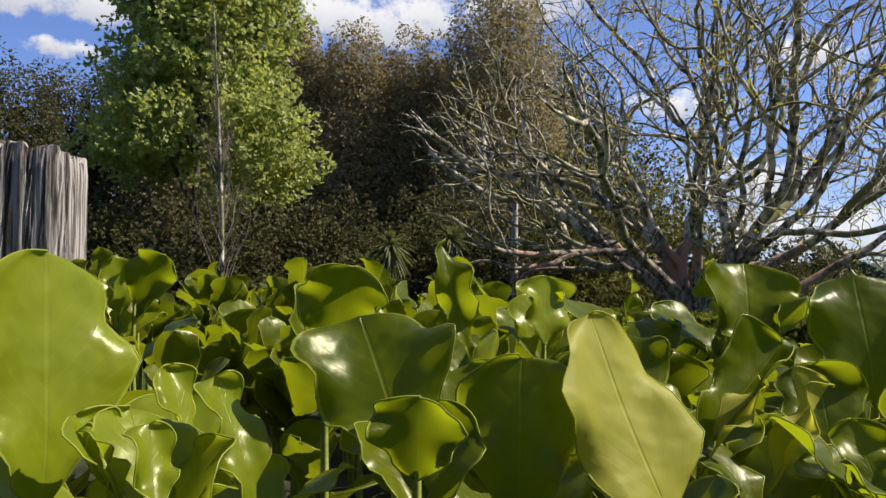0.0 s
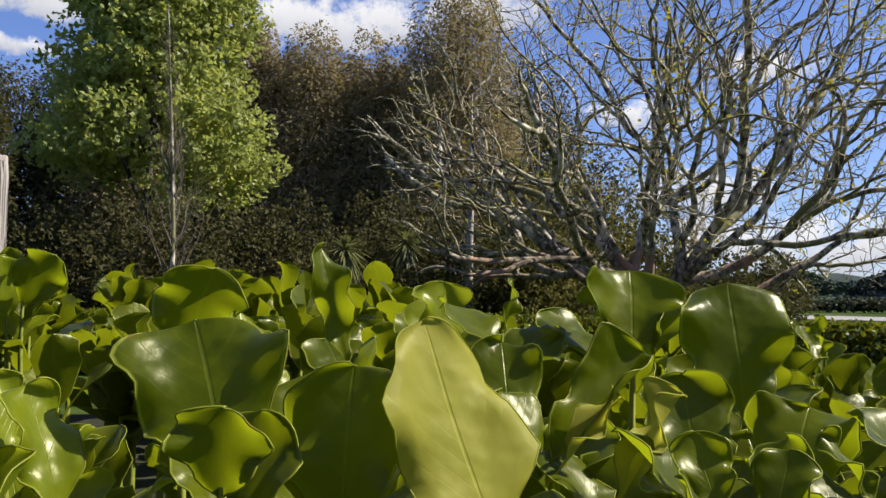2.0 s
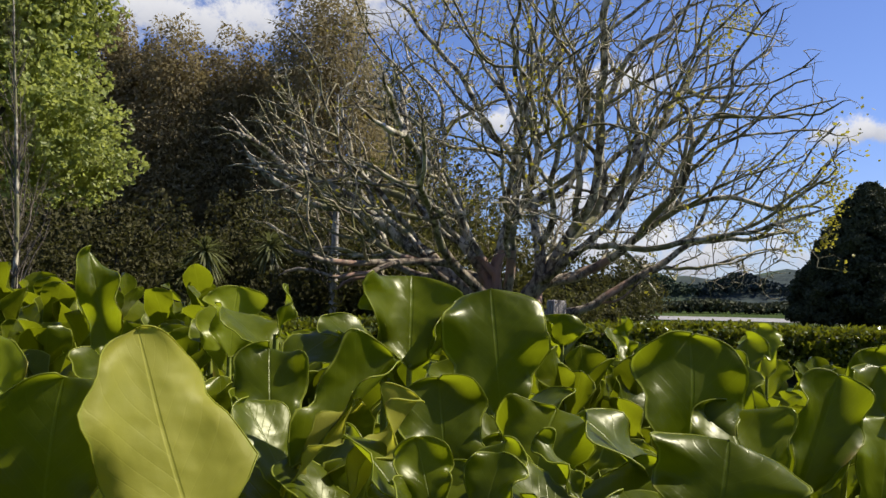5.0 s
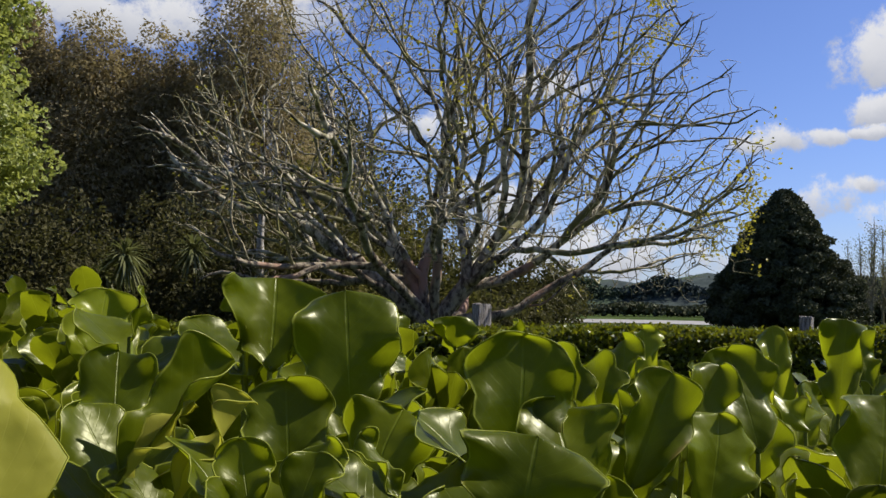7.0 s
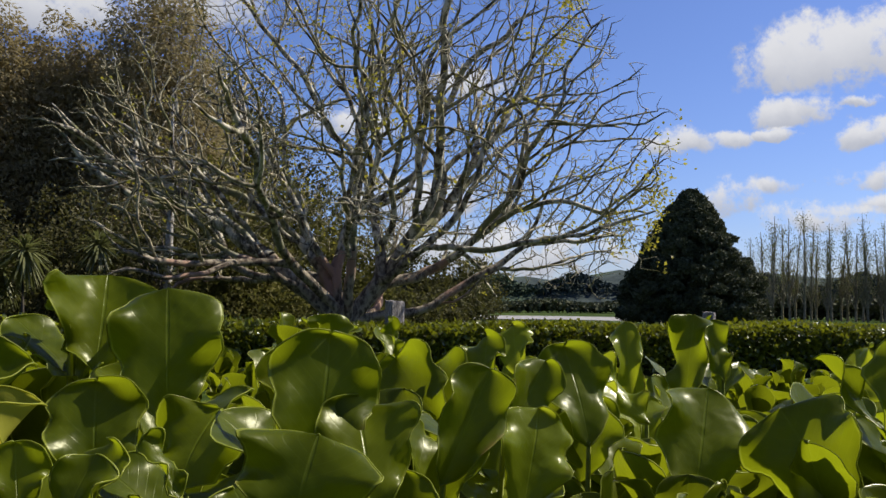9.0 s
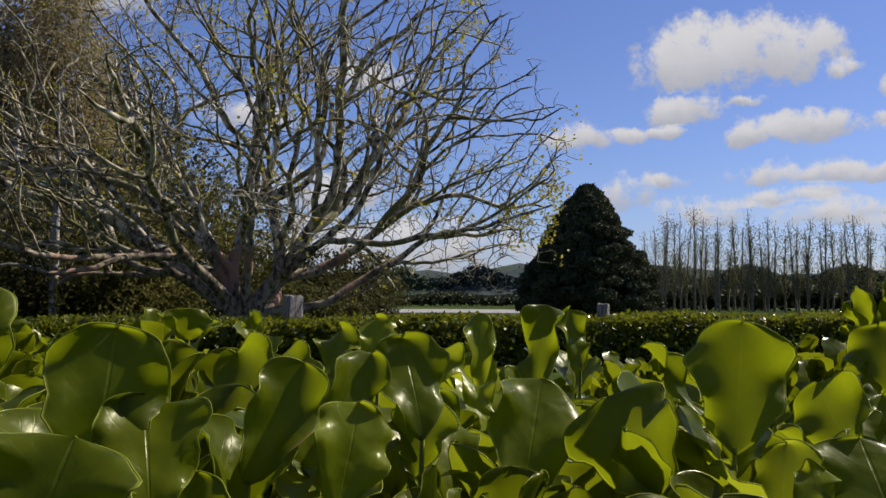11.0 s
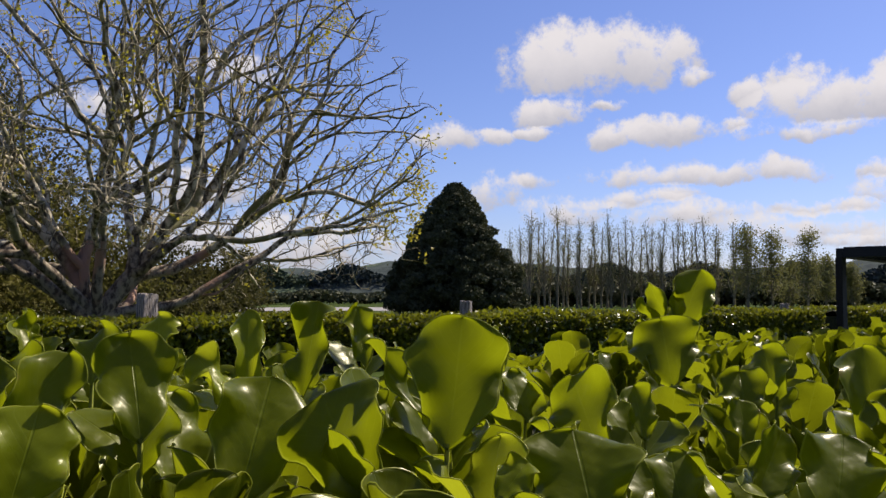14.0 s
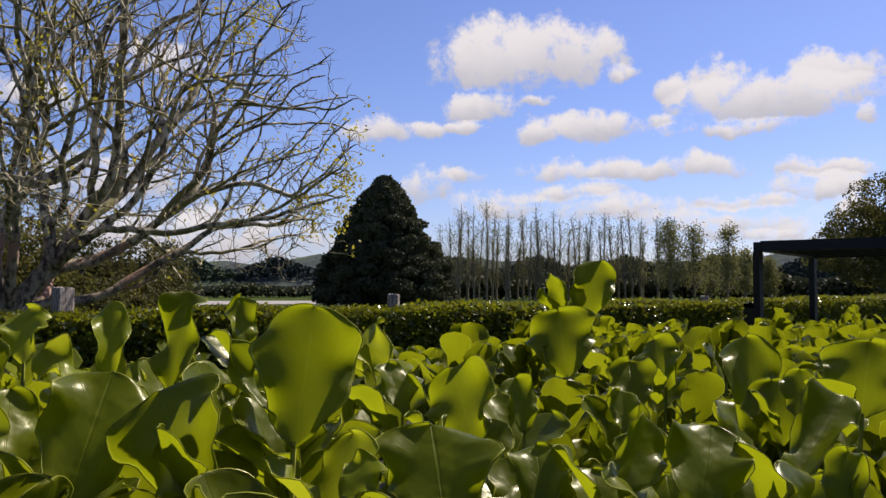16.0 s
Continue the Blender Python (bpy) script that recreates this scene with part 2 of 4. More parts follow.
WOOD = surface("weathered_wood", (0.06, 0.047, 0.037), (0.52, 0.47, 0.42), 14, 0.9, 1.0, 0.014, (7, 7, 0.3), (0.30, 0.27, 0.24), 5.0, 0.40, 0.60, 0.56)
GRASS = surface("grass", (0.025, 0.042, 0.008), (0.055, 0.082, 0.02), 3.0, 1.0, 0.5, 0.05, (1, 1, 1), (0.075, 0.10, 0.03), 0.05)
BARK = surface("lichen_bark", (0.07, 0.05, 0.035), (0.36, 0.30, 0.21), 9, 0.9, 0.8, 0.03, (1, 1, 0.6), (0.35, 0.215, 0.15), 0.9, 0.4, 0.6)
LICHEN = surface("lichen_grey_bark", (0.075, 0.06, 0.038), (0.60, 0.54, 0.40), 7, 0.9, 0.8, 0.03, (1, 1, 0.6), (0.20, 0.19, 0.09), 1.3, 0.42, 0.6)
TWIG = surface("grey_twig", (0.10, 0.08, 0.045), (0.52, 0.45, 0.29), 5, 0.9, 0.3, 0.01, (1, 1, 1), (0.17, 0.16, 0.06), 0.6, 0.4, 0.6)
BROWN_TWIG = surface("brown_twig", (0.07, 0.055, 0.042), (0.20, 0.165, 0.125), 7, 0.9, 0.3, 0.01)
PALE_BARK = surface("pale_bark", (0.20, 0.18, 0.15), (0.50, 0.47, 0.42), 10, 0.9, 0.4, 0.02, (1, 1, 0.5))
DARK_BARK = surface("dark_bark", (0.03, 0.025, 0.02), (0.10, 0.085, 0.065), 8, 0.9, 0.6, 0.02, (1, 1, 0.4))
GREEN = foliage_material("spring_leaf", (0.21, 0.25, 0.06), (0.42, 0.45, 0.13), (0.56, 0.60, 0.11), 0.45, 0.5, 0.35, 0.5)
BROWN_GREEN = foliage_material("needle_brown_green", (0.23, 0.188, 0.10), (0.37, 0.31, 0.17), (0.40, 0.32, 0.12), 0.42, 0.85, 0.05, 0.35)
DARK_GREEN = foliage_material("evergreen_dark", (0.047, 0.046, 0.021), (0.112, 0.103, 0.043), (0.16, 0.16, 0.03), 0.25, 0.75, 0.08, 0.4)
OLIVE = foliage_material("shrub_olive", (0.06, 0.058, 0.016), (0.145, 0.13, 0.04), (0.2, 0.2, 0.04), 0.3, 0.75, 0.08, 0.5)
CYPRESS = foliage_material("cypress_leaf", (0.035, 0.042, 0.020), (0.13, 0.135, 0.068), (0.06, 0.07, 0.02), 0.08, 0.75, 0.2, 0.5)
YELLOW = foliage_material("yellow_leaf", (0.30, 0.25, 0.03), (0.48, 0.42, 0.06), (0.55, 0.5, 0.05), 0.45, 0.5, 0.3, 1.0)
HAZE_GREEN = foliage_material("far_leaf", (0.12, 0.12, 0.045), (0.22, 0.22, 0.09), (0.26, 0.26, 0.06), 0.35, 0.7, 0.2, 0.2)
SWORD = foliage_material("sword_leaf", (0.08, 0.10, 0.03), (0.22, 0.22, 0.10), (0.2, 0.22, 0.05), 0.3, 0.45, 0.4, 2.0)
POPLAR_BARK = surface("poplar_bark", (0.12, 0.10, 0.06), (0.27, 0.235, 0.14), 6, 0.9, 0.3, 0.01)
STEEL = surface("black_steel", (0.006, 0.007, 0.009), (0.012, 0.013, 0.016), 30, 0.45, 0.05, 0.002)
GRAVEL = surface("pale_gravel", (0.20, 0.19, 0.17), (0.36, 0.34, 0.31), 1.5, 0.9, 0.3, 0.02)
HILL = surface("wooded_hill", (0.035, 0.045, 0.045), (0.065, 0.08, 0.07), 0.05, 0.95, 0.6, 3.0, (1, 1, 1), (0.075, 0.10, 0.06), 0.006)


# ---- mesh helpers ----
def part(name, mesh, mat, parent=None, label=""):
    if isinstance(mesh, bmesh.types.BMesh):
        bm, mesh = mesh, bpy.data.meshes.new(name)
        bm.to_mesh(mesh)
        bm.free()
    ob = new(name, mesh)
    if mat is not None and not mesh.materials:
        mesh.materials.append(mat)
    ob.parent = parent
    if label:
        ob["label"] = label
    return ob


def thing(name, label, category, at=(0, 0, 0), group="", kind=""):
    ob = new(name)
    ob.location = at
    ob.empty_display_size = 0.2
    return tagged(ob, label, category, group, kind)


def mesh_of(name, verts, faces, smooth=True):
    me = bpy.data.meshes.new(name)
    verts, faces = np.asarray(verts, dtype=np.float32), np.asarray(faces, dtype=np.int32)
    k = faces.shape[1]
    me.vertices.add(len(verts))
    me.vertices.foreach_set("co", verts.ravel())
    me.loops.add(faces.size)
    me.loops.foreach_set("vertex_index", faces.ravel())
    me.polygons.add(len(faces))
    me.polygons.foreach_set("loop_start", np.arange(0, faces.size, k, dtype=np.int32))
    me.polygons.foreach_set("use_smooth", np.full(len(faces), smooth))
    me.update(calc_edges=True)
    me.validate()
    return me


def wobble(p, f, seed=0.0):
    """A cheap smooth noise, -1 to 1, over an array of points."""
    x, y, z = p[:, 0] * f + seed, p[:, 1] * f + seed * 1.7, p[:, 2] * f - seed * 0.6
    return (np.sin(x * 1.3 + 1.7 * np.sin(y * 0.9 + z * 0.7)) + np.sin(y * 1.7 + 1.3 * np.sin(z * 1.1 + x * 0.6)) + np.sin(z * 1.5 + 1.5 * np.sin(x * 0.8 - y))) / 3.0


def unit(v):
    return v / (np.linalg.norm(v, axis=-1, keepdims=True) + 1e-9)


def leaf_quads(rng, points, outward, length, width, droop=0.0, spread=1.0):
    """One small kite-shaped, folded leaf or spray at each point."""
    n = len(points)
    axis = unit(outward * (1.0 - 0.4 * spread) + rng.normal(size=(n, 3)) * 0.6 * spread + np.array([0, 0, -droop]))
    side = unit(np.cross(axis, outward * 1.1 + rng.normal(size=(n, 3)) * 0.6))
    up = np.cross(side, axis)
    ln = (length * rng.uniform(0.6, 1.35, n))[:, None]
    wd = (width * rng.uniform(0.6, 1.35, n))[:, None]
    b = points - axis * ln * 0.3
    mid = points + axis * ln * 0.2
    v = np.stack([b, mid + side * wd + up * wd * 0.35, points + axis * ln * 0.7, mid - side * wd + up * wd * 0.35], 1).reshape(-1, 3)
    i = np.arange(n)[:, None] * 4
    f = np.concatenate([np.hstack([i, i + 1, i + 2]), np.hstack([i, i + 2, i + 3])])
    return v, f


def crown_mesh(name, rng, lobes, count, length, width, droop=0.0, spread=1.0, layers=(1.0, 0.88, 0.7), rag=0.16, gap=-0.35, freq=1.2):
    """Leaves over ragged lobes (centre, radii), in layers, with gaps."""
    pts, outs = [], []
    areas = np.array([r[0] * r[2] + r[1] * r[2] for _, r in lobes])
    for (c, r), share in zip(lobes, areas / areas.sum()):
        for li, layer in enumerate(layers):
            n = int(count * share * (0.55, 0.28, 0.17)[li])
            d = unit(rng.normal(size=(n, 3)))
            p0 = d * np.array(r) + np.array(c)
            k = layer * (1.0 + rag * wobble(p0, freq, c[0]) + rag * 0.8 * wobble(p0, freq * 2.7, c[1]) + rng.normal(size=n) * 0.045)
            p = np.array(c) + d * np.array(r) * k[:, None]
            keep = wobble(p, freq * 1.9, c[2] + 3.0) + 0.5 * wobble(p, freq * 4.5, 1.0) > gap
            keep &= p[:, 2] > 0.05
            pts.append(p[keep])
            outs.append(unit(d / np.array(r))[keep])
    pts, outs = np.concatenate(pts), np.concatenate(outs)
    v, f = leaf_quads(rng, pts, outs, length, width, droop, spread)
    return mesh_of(name, v, f, False)


def tube_mesh(name, chains):
    """chains: lists of (point, radius); each becomes a tapered tube."""
    V, Fq, base = [], [], 0
    for pts, rad in chains:
        pts, rad = np.asarray(pts, float), np.asarray(rad, float)
        if len(pts) < 2:
            continue
        k = 8 if rad.max() > 0.1 else (6 if rad.max() > 0.035 else 4)
        tang = unit(np.gradient(pts, axis=0))
        ref = np.array([0.0, 0.0, 1.0]) if abs(tang[0][2]) < 0.9 else np.array([1.0, 0.0, 0.0])
        a = np.cross(tang[0], ref)
        a /= np.linalg.norm(a)
        ang = np.linspace(0, 2 * np.pi, k, endpoint=False)
        for p, r, tg in zip(pts, rad, tang):
            a = a - tg * np.dot(a, tg)
            a /= np.linalg.norm(a) + 1e-9
            b = np.cross(tg, a)
            V.append(p + r * (np.cos(ang)[:, None] * a + np.sin(ang)[:, None] * b))
        m = len(pts)
        i = np.arange(m - 1)[:, None] * k
        j = np.arange(k)[None, :]
        j2 = (j + 1) % k
        q = np.stack([i + j, i + j2, i + k + j2, i + k + j], -1).reshape(-1, 4) + base
        Fq.append(q)
        base += m * k
    return mesh_of(name, np.concatenate(V), np.concatenate(Fq))


def ground_ridge(name, mat, label, category, points, heights, depth, rng, seed):
    """A long rounded bank along a line of ground points."""
    rows, cols = len(points), 9
    V = []
    for i, (p, h) in enumerate(zip(points, heights)):
        d = unit(np.array(p, float)[None])[0]
        for j in range(cols):
            u = j / (cols - 1)
            k = math.sin(math.pi * min(1.0, u * 1.15)) ** 0.8 if u < 0.87 else max(0.0, math.sin(math.pi * min(1.0, u * 1.15))) ** 0.8
            q = np.array(p, float) + d * depth * (u - 0.3)
            V.append((q[0], q[1], h * k - 0.3 + (0.06 * h * math.sin(i * 1.7 + j * 2.3 + seed) if 0 < j < cols - 1 else 0)))
    F = [(i * cols + j, i * cols + j + 1, (i + 1) * cols + j + 1, (i + 1) * cols + j) for i in range(rows - 1) for j in range(cols - 1)]
    return tagged(part(name, mesh_of(name, V, F), mat), label, category, kind="structure")


def at_heading(h, d):
    return (d * math.sin(radians(h)), d * math.cos(radians(h)))


# ---- ground and distance ----
def build_ground():
    n = 60
    s = np.concatenate([-np.geomspace(3000, 4, n // 2), np.geomspace(4, 3000, n // 2)])
    X, Y = np.meshgrid(s, s)
    Z = np.where(np.hypot(X, Y) > 30, 0.12 * np.sin(X * 0.05) * np.sin(Y * 0.043), 0.0)
    i = np.arange((n - 1) * n).reshape(n - 1, n)[:, :-1].ravel()
    F = np.stack([i, i + 1, i + n + 1, i + n], 1)
    tagged(part("ground", mesh_of("ground", np.stack([X, Y, Z], -1).reshape(-1, 3), F), GRASS), "short green paddock grass", "ground", kind="structure")


build_ground()
rng = np.random.default_rng(7)
hill_points = [at_heading(h, 1100) for h in np.linspace(-60, 130, 96)]
hill_heights = [37 + 5 * math.sin(h * 0.21 + 0.6) + 2.5 * math.sin(h * 0.63 + 1.0) + 3.0 * math.sin(h * 1.9) for h in np.linspace(-60, 130, 96)]
ground_ridge("hill", HILL, "long low wooded hill with pale green paddocks", "hill", hill_points, hill_heights, 500, rng, 0.0)


def far_wood(name, headings, dist, low, high, count, size, mat, label, seed):
    """Low dark belt of trees too far off to tell apart."""
    r = np.random.default_rng(seed)
    h = r.uniform(*headings, count)
    d = dist + r.normal(size=count) * dist * 0.012
    top = low + (high - low) * (0.5 + 0.5 * np.sin(h * 1.1 + seed)) * r.uniform(0.75, 1.1, count)
    z = top * np.sqrt(r.uniform(0, 1, count))
    p = np.stack([d * np.sin(np.radians(h)), d * np.cos(np.radians(h)), z], 1)
    v, f = leaf_quads(r, p, np.tile([0, -0.3, 0.6], (count, 1)), size, size * 0.5)
    tagged(part(name, mesh_of(name, v, f, False), mat), label, "trees", kind="stuff")


far_wood("hill_wood", (-40, 90), 1000, 20, 35, 45000, 4.5, HILL, "far wooded hilltop trees", 3)
far_wood("shelter_belt", (8, 36), 112, 1.1, 1.6, 16000, 0.5, CYPRESS, "dark clipped shelter belt across the paddock", 5)
far_wood("shelter_belt", (34, 75), 84, 1.7, 2.4, 34000, 0.42, CYPRESS, "dark shelter belt behind the poplars", 6)
# unseen belt added behind the camera to keep sky sheen off the leaves
far_wood("shelter_belt", (112, 292), 17, 7.0, 9.5, 60000, 0.55, DARK_GREEN, "unseen dark tree belt behind the camera, added to block sky light", 8)


def gravel_strip():
    V, F = [], []
    for i, h in enumerate(np.linspace(8, 33.5, 40)):
        for d in (56.0, 71.0):
            x, y = at_heading(h, d + 1.5 * math.sin(h * 0.3))
            V.append((x, y, 0.13))
        if i:
            F.append((2 * i - 2, 2 * i, 2 * i + 1, 2 * i - 1))
    tagged(part("gravel_track", mesh_of("gravel_track", V, F), GRAVEL), "pale gravel track across the paddock", "track", kind="structure")


gravel_strip()


# ---- trees ----
def branch_tree(rng, start, attractors, step, reach, kill, rounds, tip, power, curl):
    """Grow limbs towards scattered points; gives positions, parents and radii."""
    from_pts = [Vector(p) for p, _ in start]
    parent = [q for _, q in start]
    left = [Vector(a) for a in attractors]
    tried = set()
    for _ in range(rounds):
        if not left:
            break
        kd = KDTree(len(from_pts))
        for i, p in enumerate(from_pts):
            kd.insert(p, i)
        kd.balance()
        pull, stay = {}, []
        for a in left:
            _, i, d = kd.find(a)
            if d < kill:
                continue
            stay.append(a)
            if d < reach:
                pull[i] = pull.get(i, Vector()) + (a - from_pts[i]).normalized()
        left = stay
        grown = False
        for i, v in pull.items():
            if v.length < 1e-6:
                continue
            jig = Vector(rng.normal(size=3) * curl)
            q = from_pts[i] + (v.normalized() + jig).normalized() * step
            key = (i, round(q.x, 1), round(q.y, 1), round(q.z, 1))
            if key in tried:
                continue
            tried.add(key)
            from_pts.append(q)
            parent.append(i)
            grown = True
        if not grown:
            break
    n = len(from_pts)
    kids = [[] for _ in range(n)]
    for i, q in enumerate(parent):
        if q >= 0:
            kids[q].append(i)
    rad = [0.0] * n
    for i in range(n - 1, -1, -1):
        s = sum(rad[k] ** power for k in kids[i])
        rad[i] = max(tip, s ** (1 / power)) if kids[i] else tip
    return [np.array(p) for p in from_pts], parent, kids, rad


def chains_of(pts, kids, rad, roots):
    """Split a grown tree into tubes, each following its thickest child."""
    out, todo = [], [(r, None) for r in roots]
    while todo:
        i, before = todo.pop()
        line, rr = ([pts[before]], [min(rad[before], rad[i] * 1.25)]) if before is not None else ([], [])
        while True:
            line.append(pts[i])
            rr.append(rad[i])
            if not kids[i]:
                break
            order = sorted(kids[i], key=lambda k: -rad[k])
            todo += [(k, i) for k in order[1:]]
            i = order[0]
        rr[-1] *= 0.4
        out.append((line, rr))
    return out


def crooked_limbs(rng, start, root, limbs, centre, radii):
    """Thick kinked limbs that fork as they leave the trunk; adds (point, parent) to start and gives their radii."""
    own = [0.34, 0.30, 0.24]
    p0 = np.array(start[root][0])
    todo = []
    for head, rise, r in limbs:
        c, u = math.cos(radians(rise)), math.sin(radians(rise))
        todo.append((root, np.array([math.sin(radians(head)) * c, math.cos(radians(head)) * c * 0.8, u]), r, 0))
    while todo:
        last, way, r, level = todo.pop()
        p = np.array(start[last][0])
        since, first = 0, True
        while r > 0.015:
            kink = 0.17 if r > 0.05 else 0.2
            out = unit((p - p0 + np.array([0, 0, 0.25]))[None])[0]
            way = unit((way + rng.normal(size=3) * kink + out * (0.14 if level < 2 else 0.08))[None])[0]
            p = p + way * (0.26 if r > 0.06 else 0.2)
            e = np.linalg.norm((p - centre) / radii)
            r *= (0.986 if r > 0.05 else 0.962) * (0.74 if e > 0.97 else 1.0)
            if p[2] < 1.3 and level > 0:
                break
            start.append((tuple(p), last))
            own.append(r)
            last = len(start) - 1
            since += 1
            if since > (3 if first else 2) and rng.random() < 0.42 and level < 5:
                side = unit(np.cross(way, rng.normal(size=3))[None])[0]
                a = radians(rng.uniform(32, 64))
                share = rng.uniform(0.45, 0.85)
                child = way * math.cos(a) + side * math.sin(a)
                child[2] = max(child[2], -0.12)
                todo.append((last, child, r * share, level + 1))
                way = unit((way - side * 0.28 * share)[None])[0]
                r *= (1 - 0.22 * share ** 2)
                since, first = 0, False
    return own


def spreading_tree(base):
    """The old, nearly bare, wide-crowned tree behind the second hedge."""
    rng = np.random.default_rng(21)
    bx, by, _ = base
    start = [((bx, by, -0.1), -1), ((bx, by, 0.35), 0), ((bx + 0.03, by, 0.72), 1)]
    limbs = [(-86, 32, 0.17), (-64, 50, 0.14), (-20, 66, 0.13), (60, 66, 0.14), (82, 50, 0.16), (98, 34, 0.14), (110, 28, 0.095), (84, 10, 0.05),
             (190, 46, 0.10), (246, 36, 0.11), (276, 16, 0.085), (345, 36, 0.10), (40, 30, 0.09)]
    centre, radii = np.array([bx + 0.65, by, 3.7]), np.array([5.9, 5.3, 4.8])
    own = crooked_limbs(rng, start, 2, limbs, centre, radii)
    n = 3000
    d = unit(rng.normal(size=(n * 2, 3)))
    k = rng.uniform(0.05, 1.0, n * 2) ** 0.40
    p = centre + d * k[:, None] * radii
    p[:, 2] += 0.3 * wobble(p, 0.8)
    p = p[(p[:, 2] > 1.9 + 0.1 * np.abs(p[:, 0] - bx)) | ((p[:, 2] > 1.35) & (p[:, 0] > bx + 3.0) & (rng.random(len(p)) < 0.6))][:n]
    pts, parent, kids, rad = branch_tree(rng, start, p, 0.16, 2.2, 0.24, 60, 0.0075, 2.2, 0.30)
    for i in range(len(pts)):
        rad[i] = own[i] if i < len(own) else min(rad[i], 0.8 * rad[parent[i]] if parent[i] < len(own) else rad[parent[i]])
    # short crooked end twigs
    for i in range(len(pts)):
        for _ in range(int(rad[i] < 0.024 and rng.random() < 0.45)):
            q, way, last = pts[i].copy(), unit((rng.normal(size=3) + np.array([0, 0, 0.7]) + 0.25 * (pts[i] - np.array([bx, by, 3.0])))[None])[0], i
            for j in range(3):
                way = unit((way + rng.normal(size=3) * 0.4)[None])[0]
                q = q + way * 0.13
                pts.append(q.copy())
                parent.append(last)
                kids.append([])
                rad.append(0.0065 - 0.0012 * j)
                kids[last].append(len(pts) - 1)
                last = len(pts) - 1
    chains = chains_of(pts, kids, rad, [0])
    tree = thing("spreading_tree", "wide old tree, nearly bare, with lichen-grey crooked limbs", "tree", base)
    tree.location = (0, 0, 0)
    thick = [c for c in chains if max(c[1]) > 0.055]
    thin = [c for c in chains if max(c[1]) <= 0.055]
    for k, (line, rr) in enumerate(thick):
        # bare pinkish bark low down, lichen above
        cut = next((i for i, q in enumerate(line) if q[2] > 2.0), len(line))
        if cut > 1:
            part("trunk" if k == 0 else "limb", tube_mesh("limb", [(line[:cut + 1], rr[:cut + 1])]), BARK, tree, "grey lichen and bare pinkish bark" if k == 0 else "")
        if len(line) - cut > 1:
            part("limb", tube_mesh("limb", [(line[cut:], rr[cut:])]), LICHEN, tree)
    tagged(part("branchwork", tube_mesh("branchwork", thin), TWIG, tree), "crooked grey twigs", kind="stuff")
    tips = np.array([pts[i] for i in range(len(pts)) if not kids[i]])
    pick = wobble(tips, 0.9, 4.0) + 0.4 * wobble(tips, 2.5, 1.0)
    spot = np.minimum(np.linalg.norm(tips - np.array([9.3, 14.8, 2.9]), axis=1) / 0.75, np.linalg.norm(tips - np.array([7.8, 15.3, 6.6]), axis=1) / 0.7)
    few = tips[(pick > 0.66) | (rng.random(len(tips)) < 0.06) | (spot < 1.0)]
    few = np.concatenate([few, np.repeat(tips[spot < 1.1], 4, axis=0)])
    p = np.repeat(few, 7, axis=0) + rng.normal(size=(len(few) * 7, 3)) * 0.10
    v, f = leaf_quads(rng, p, unit(rng.normal(size=p.shape)), 0.075, 0.026)
    part("leaves", mesh_of("leaves", v, f, False), YELLOW, tree, "last sparse yellow leaves")
    return tree


def trunk_chain(rng, base, height, radius, lean=0.03, steps=12):
    p, pts, rr = np.array(base, float) - np.array([0, 0, 0.15]), [], []
    way = np.array([0.0, 0.0, 1.0])
    for i in range(steps + 1):
        pts.append(p.copy())
        rr.append(radius * (1.0 - 0.85 * i / steps) * (1.25 if i == 0 else 1.0))
        way = unit((way + rng.normal(size=3) * lean + np.array([0, 0, 0.05]))[None])[0]
        p = p + way * height / steps
    return pts, rr


def leafy_tree(name, label, base, height, trunk_r, lobes, count, length, width, mat, seed, bark=DARK_BARK, droop=0.0, rag=0.16, gap=-0.35, freq=1.2, group="", crown_label="", category="tree", spread=1.0, limbs=7):
    """A trunk with limbs reaching into a ragged crown of many leaves; lobes are given from the base."""
    rng = np.random.default_rng(seed)
    tree = thing(name, label, category, (0, 0, 0), group)
    chains = [trunk_chain(rng, base, height * 0.9, trunk_r)]
    pts = chains[0][0]
    for k in range(limbs):
        i = rng.integers(4, 11)
        c, r = lobes[rng.integers(len(lobes))]
        end = np.array(base) + np.array(c) + unit(rng.normal(size=(1, 3)))[0] * np.array(r) * 0.7
        a = pts[i]
        mid = (a + end) / 2 + np.array([0, 0, 0.08 * height])
        chains.append(([a, (a + mid) / 2 + rng.normal(size=3) * 0.05, mid, (mid + end) / 2, end], [trunk_r * 0.45, trunk_r * 0.4, trunk_r * 0.3, trunk_r * 0.2, trunk_r * 0.08]))
    part("trunk", tube_mesh("trunk", chains), bark, tree)
    world_lobes = [(tuple(np.array(base) + np.array(c)), r) for c, r in lobes]
    part("crown", crown_mesh("crown", rng, world_lobes, count, length, width, droop, spread, rag=rag, gap=gap, freq=freq), mat, tree, crown_label)
    return tree


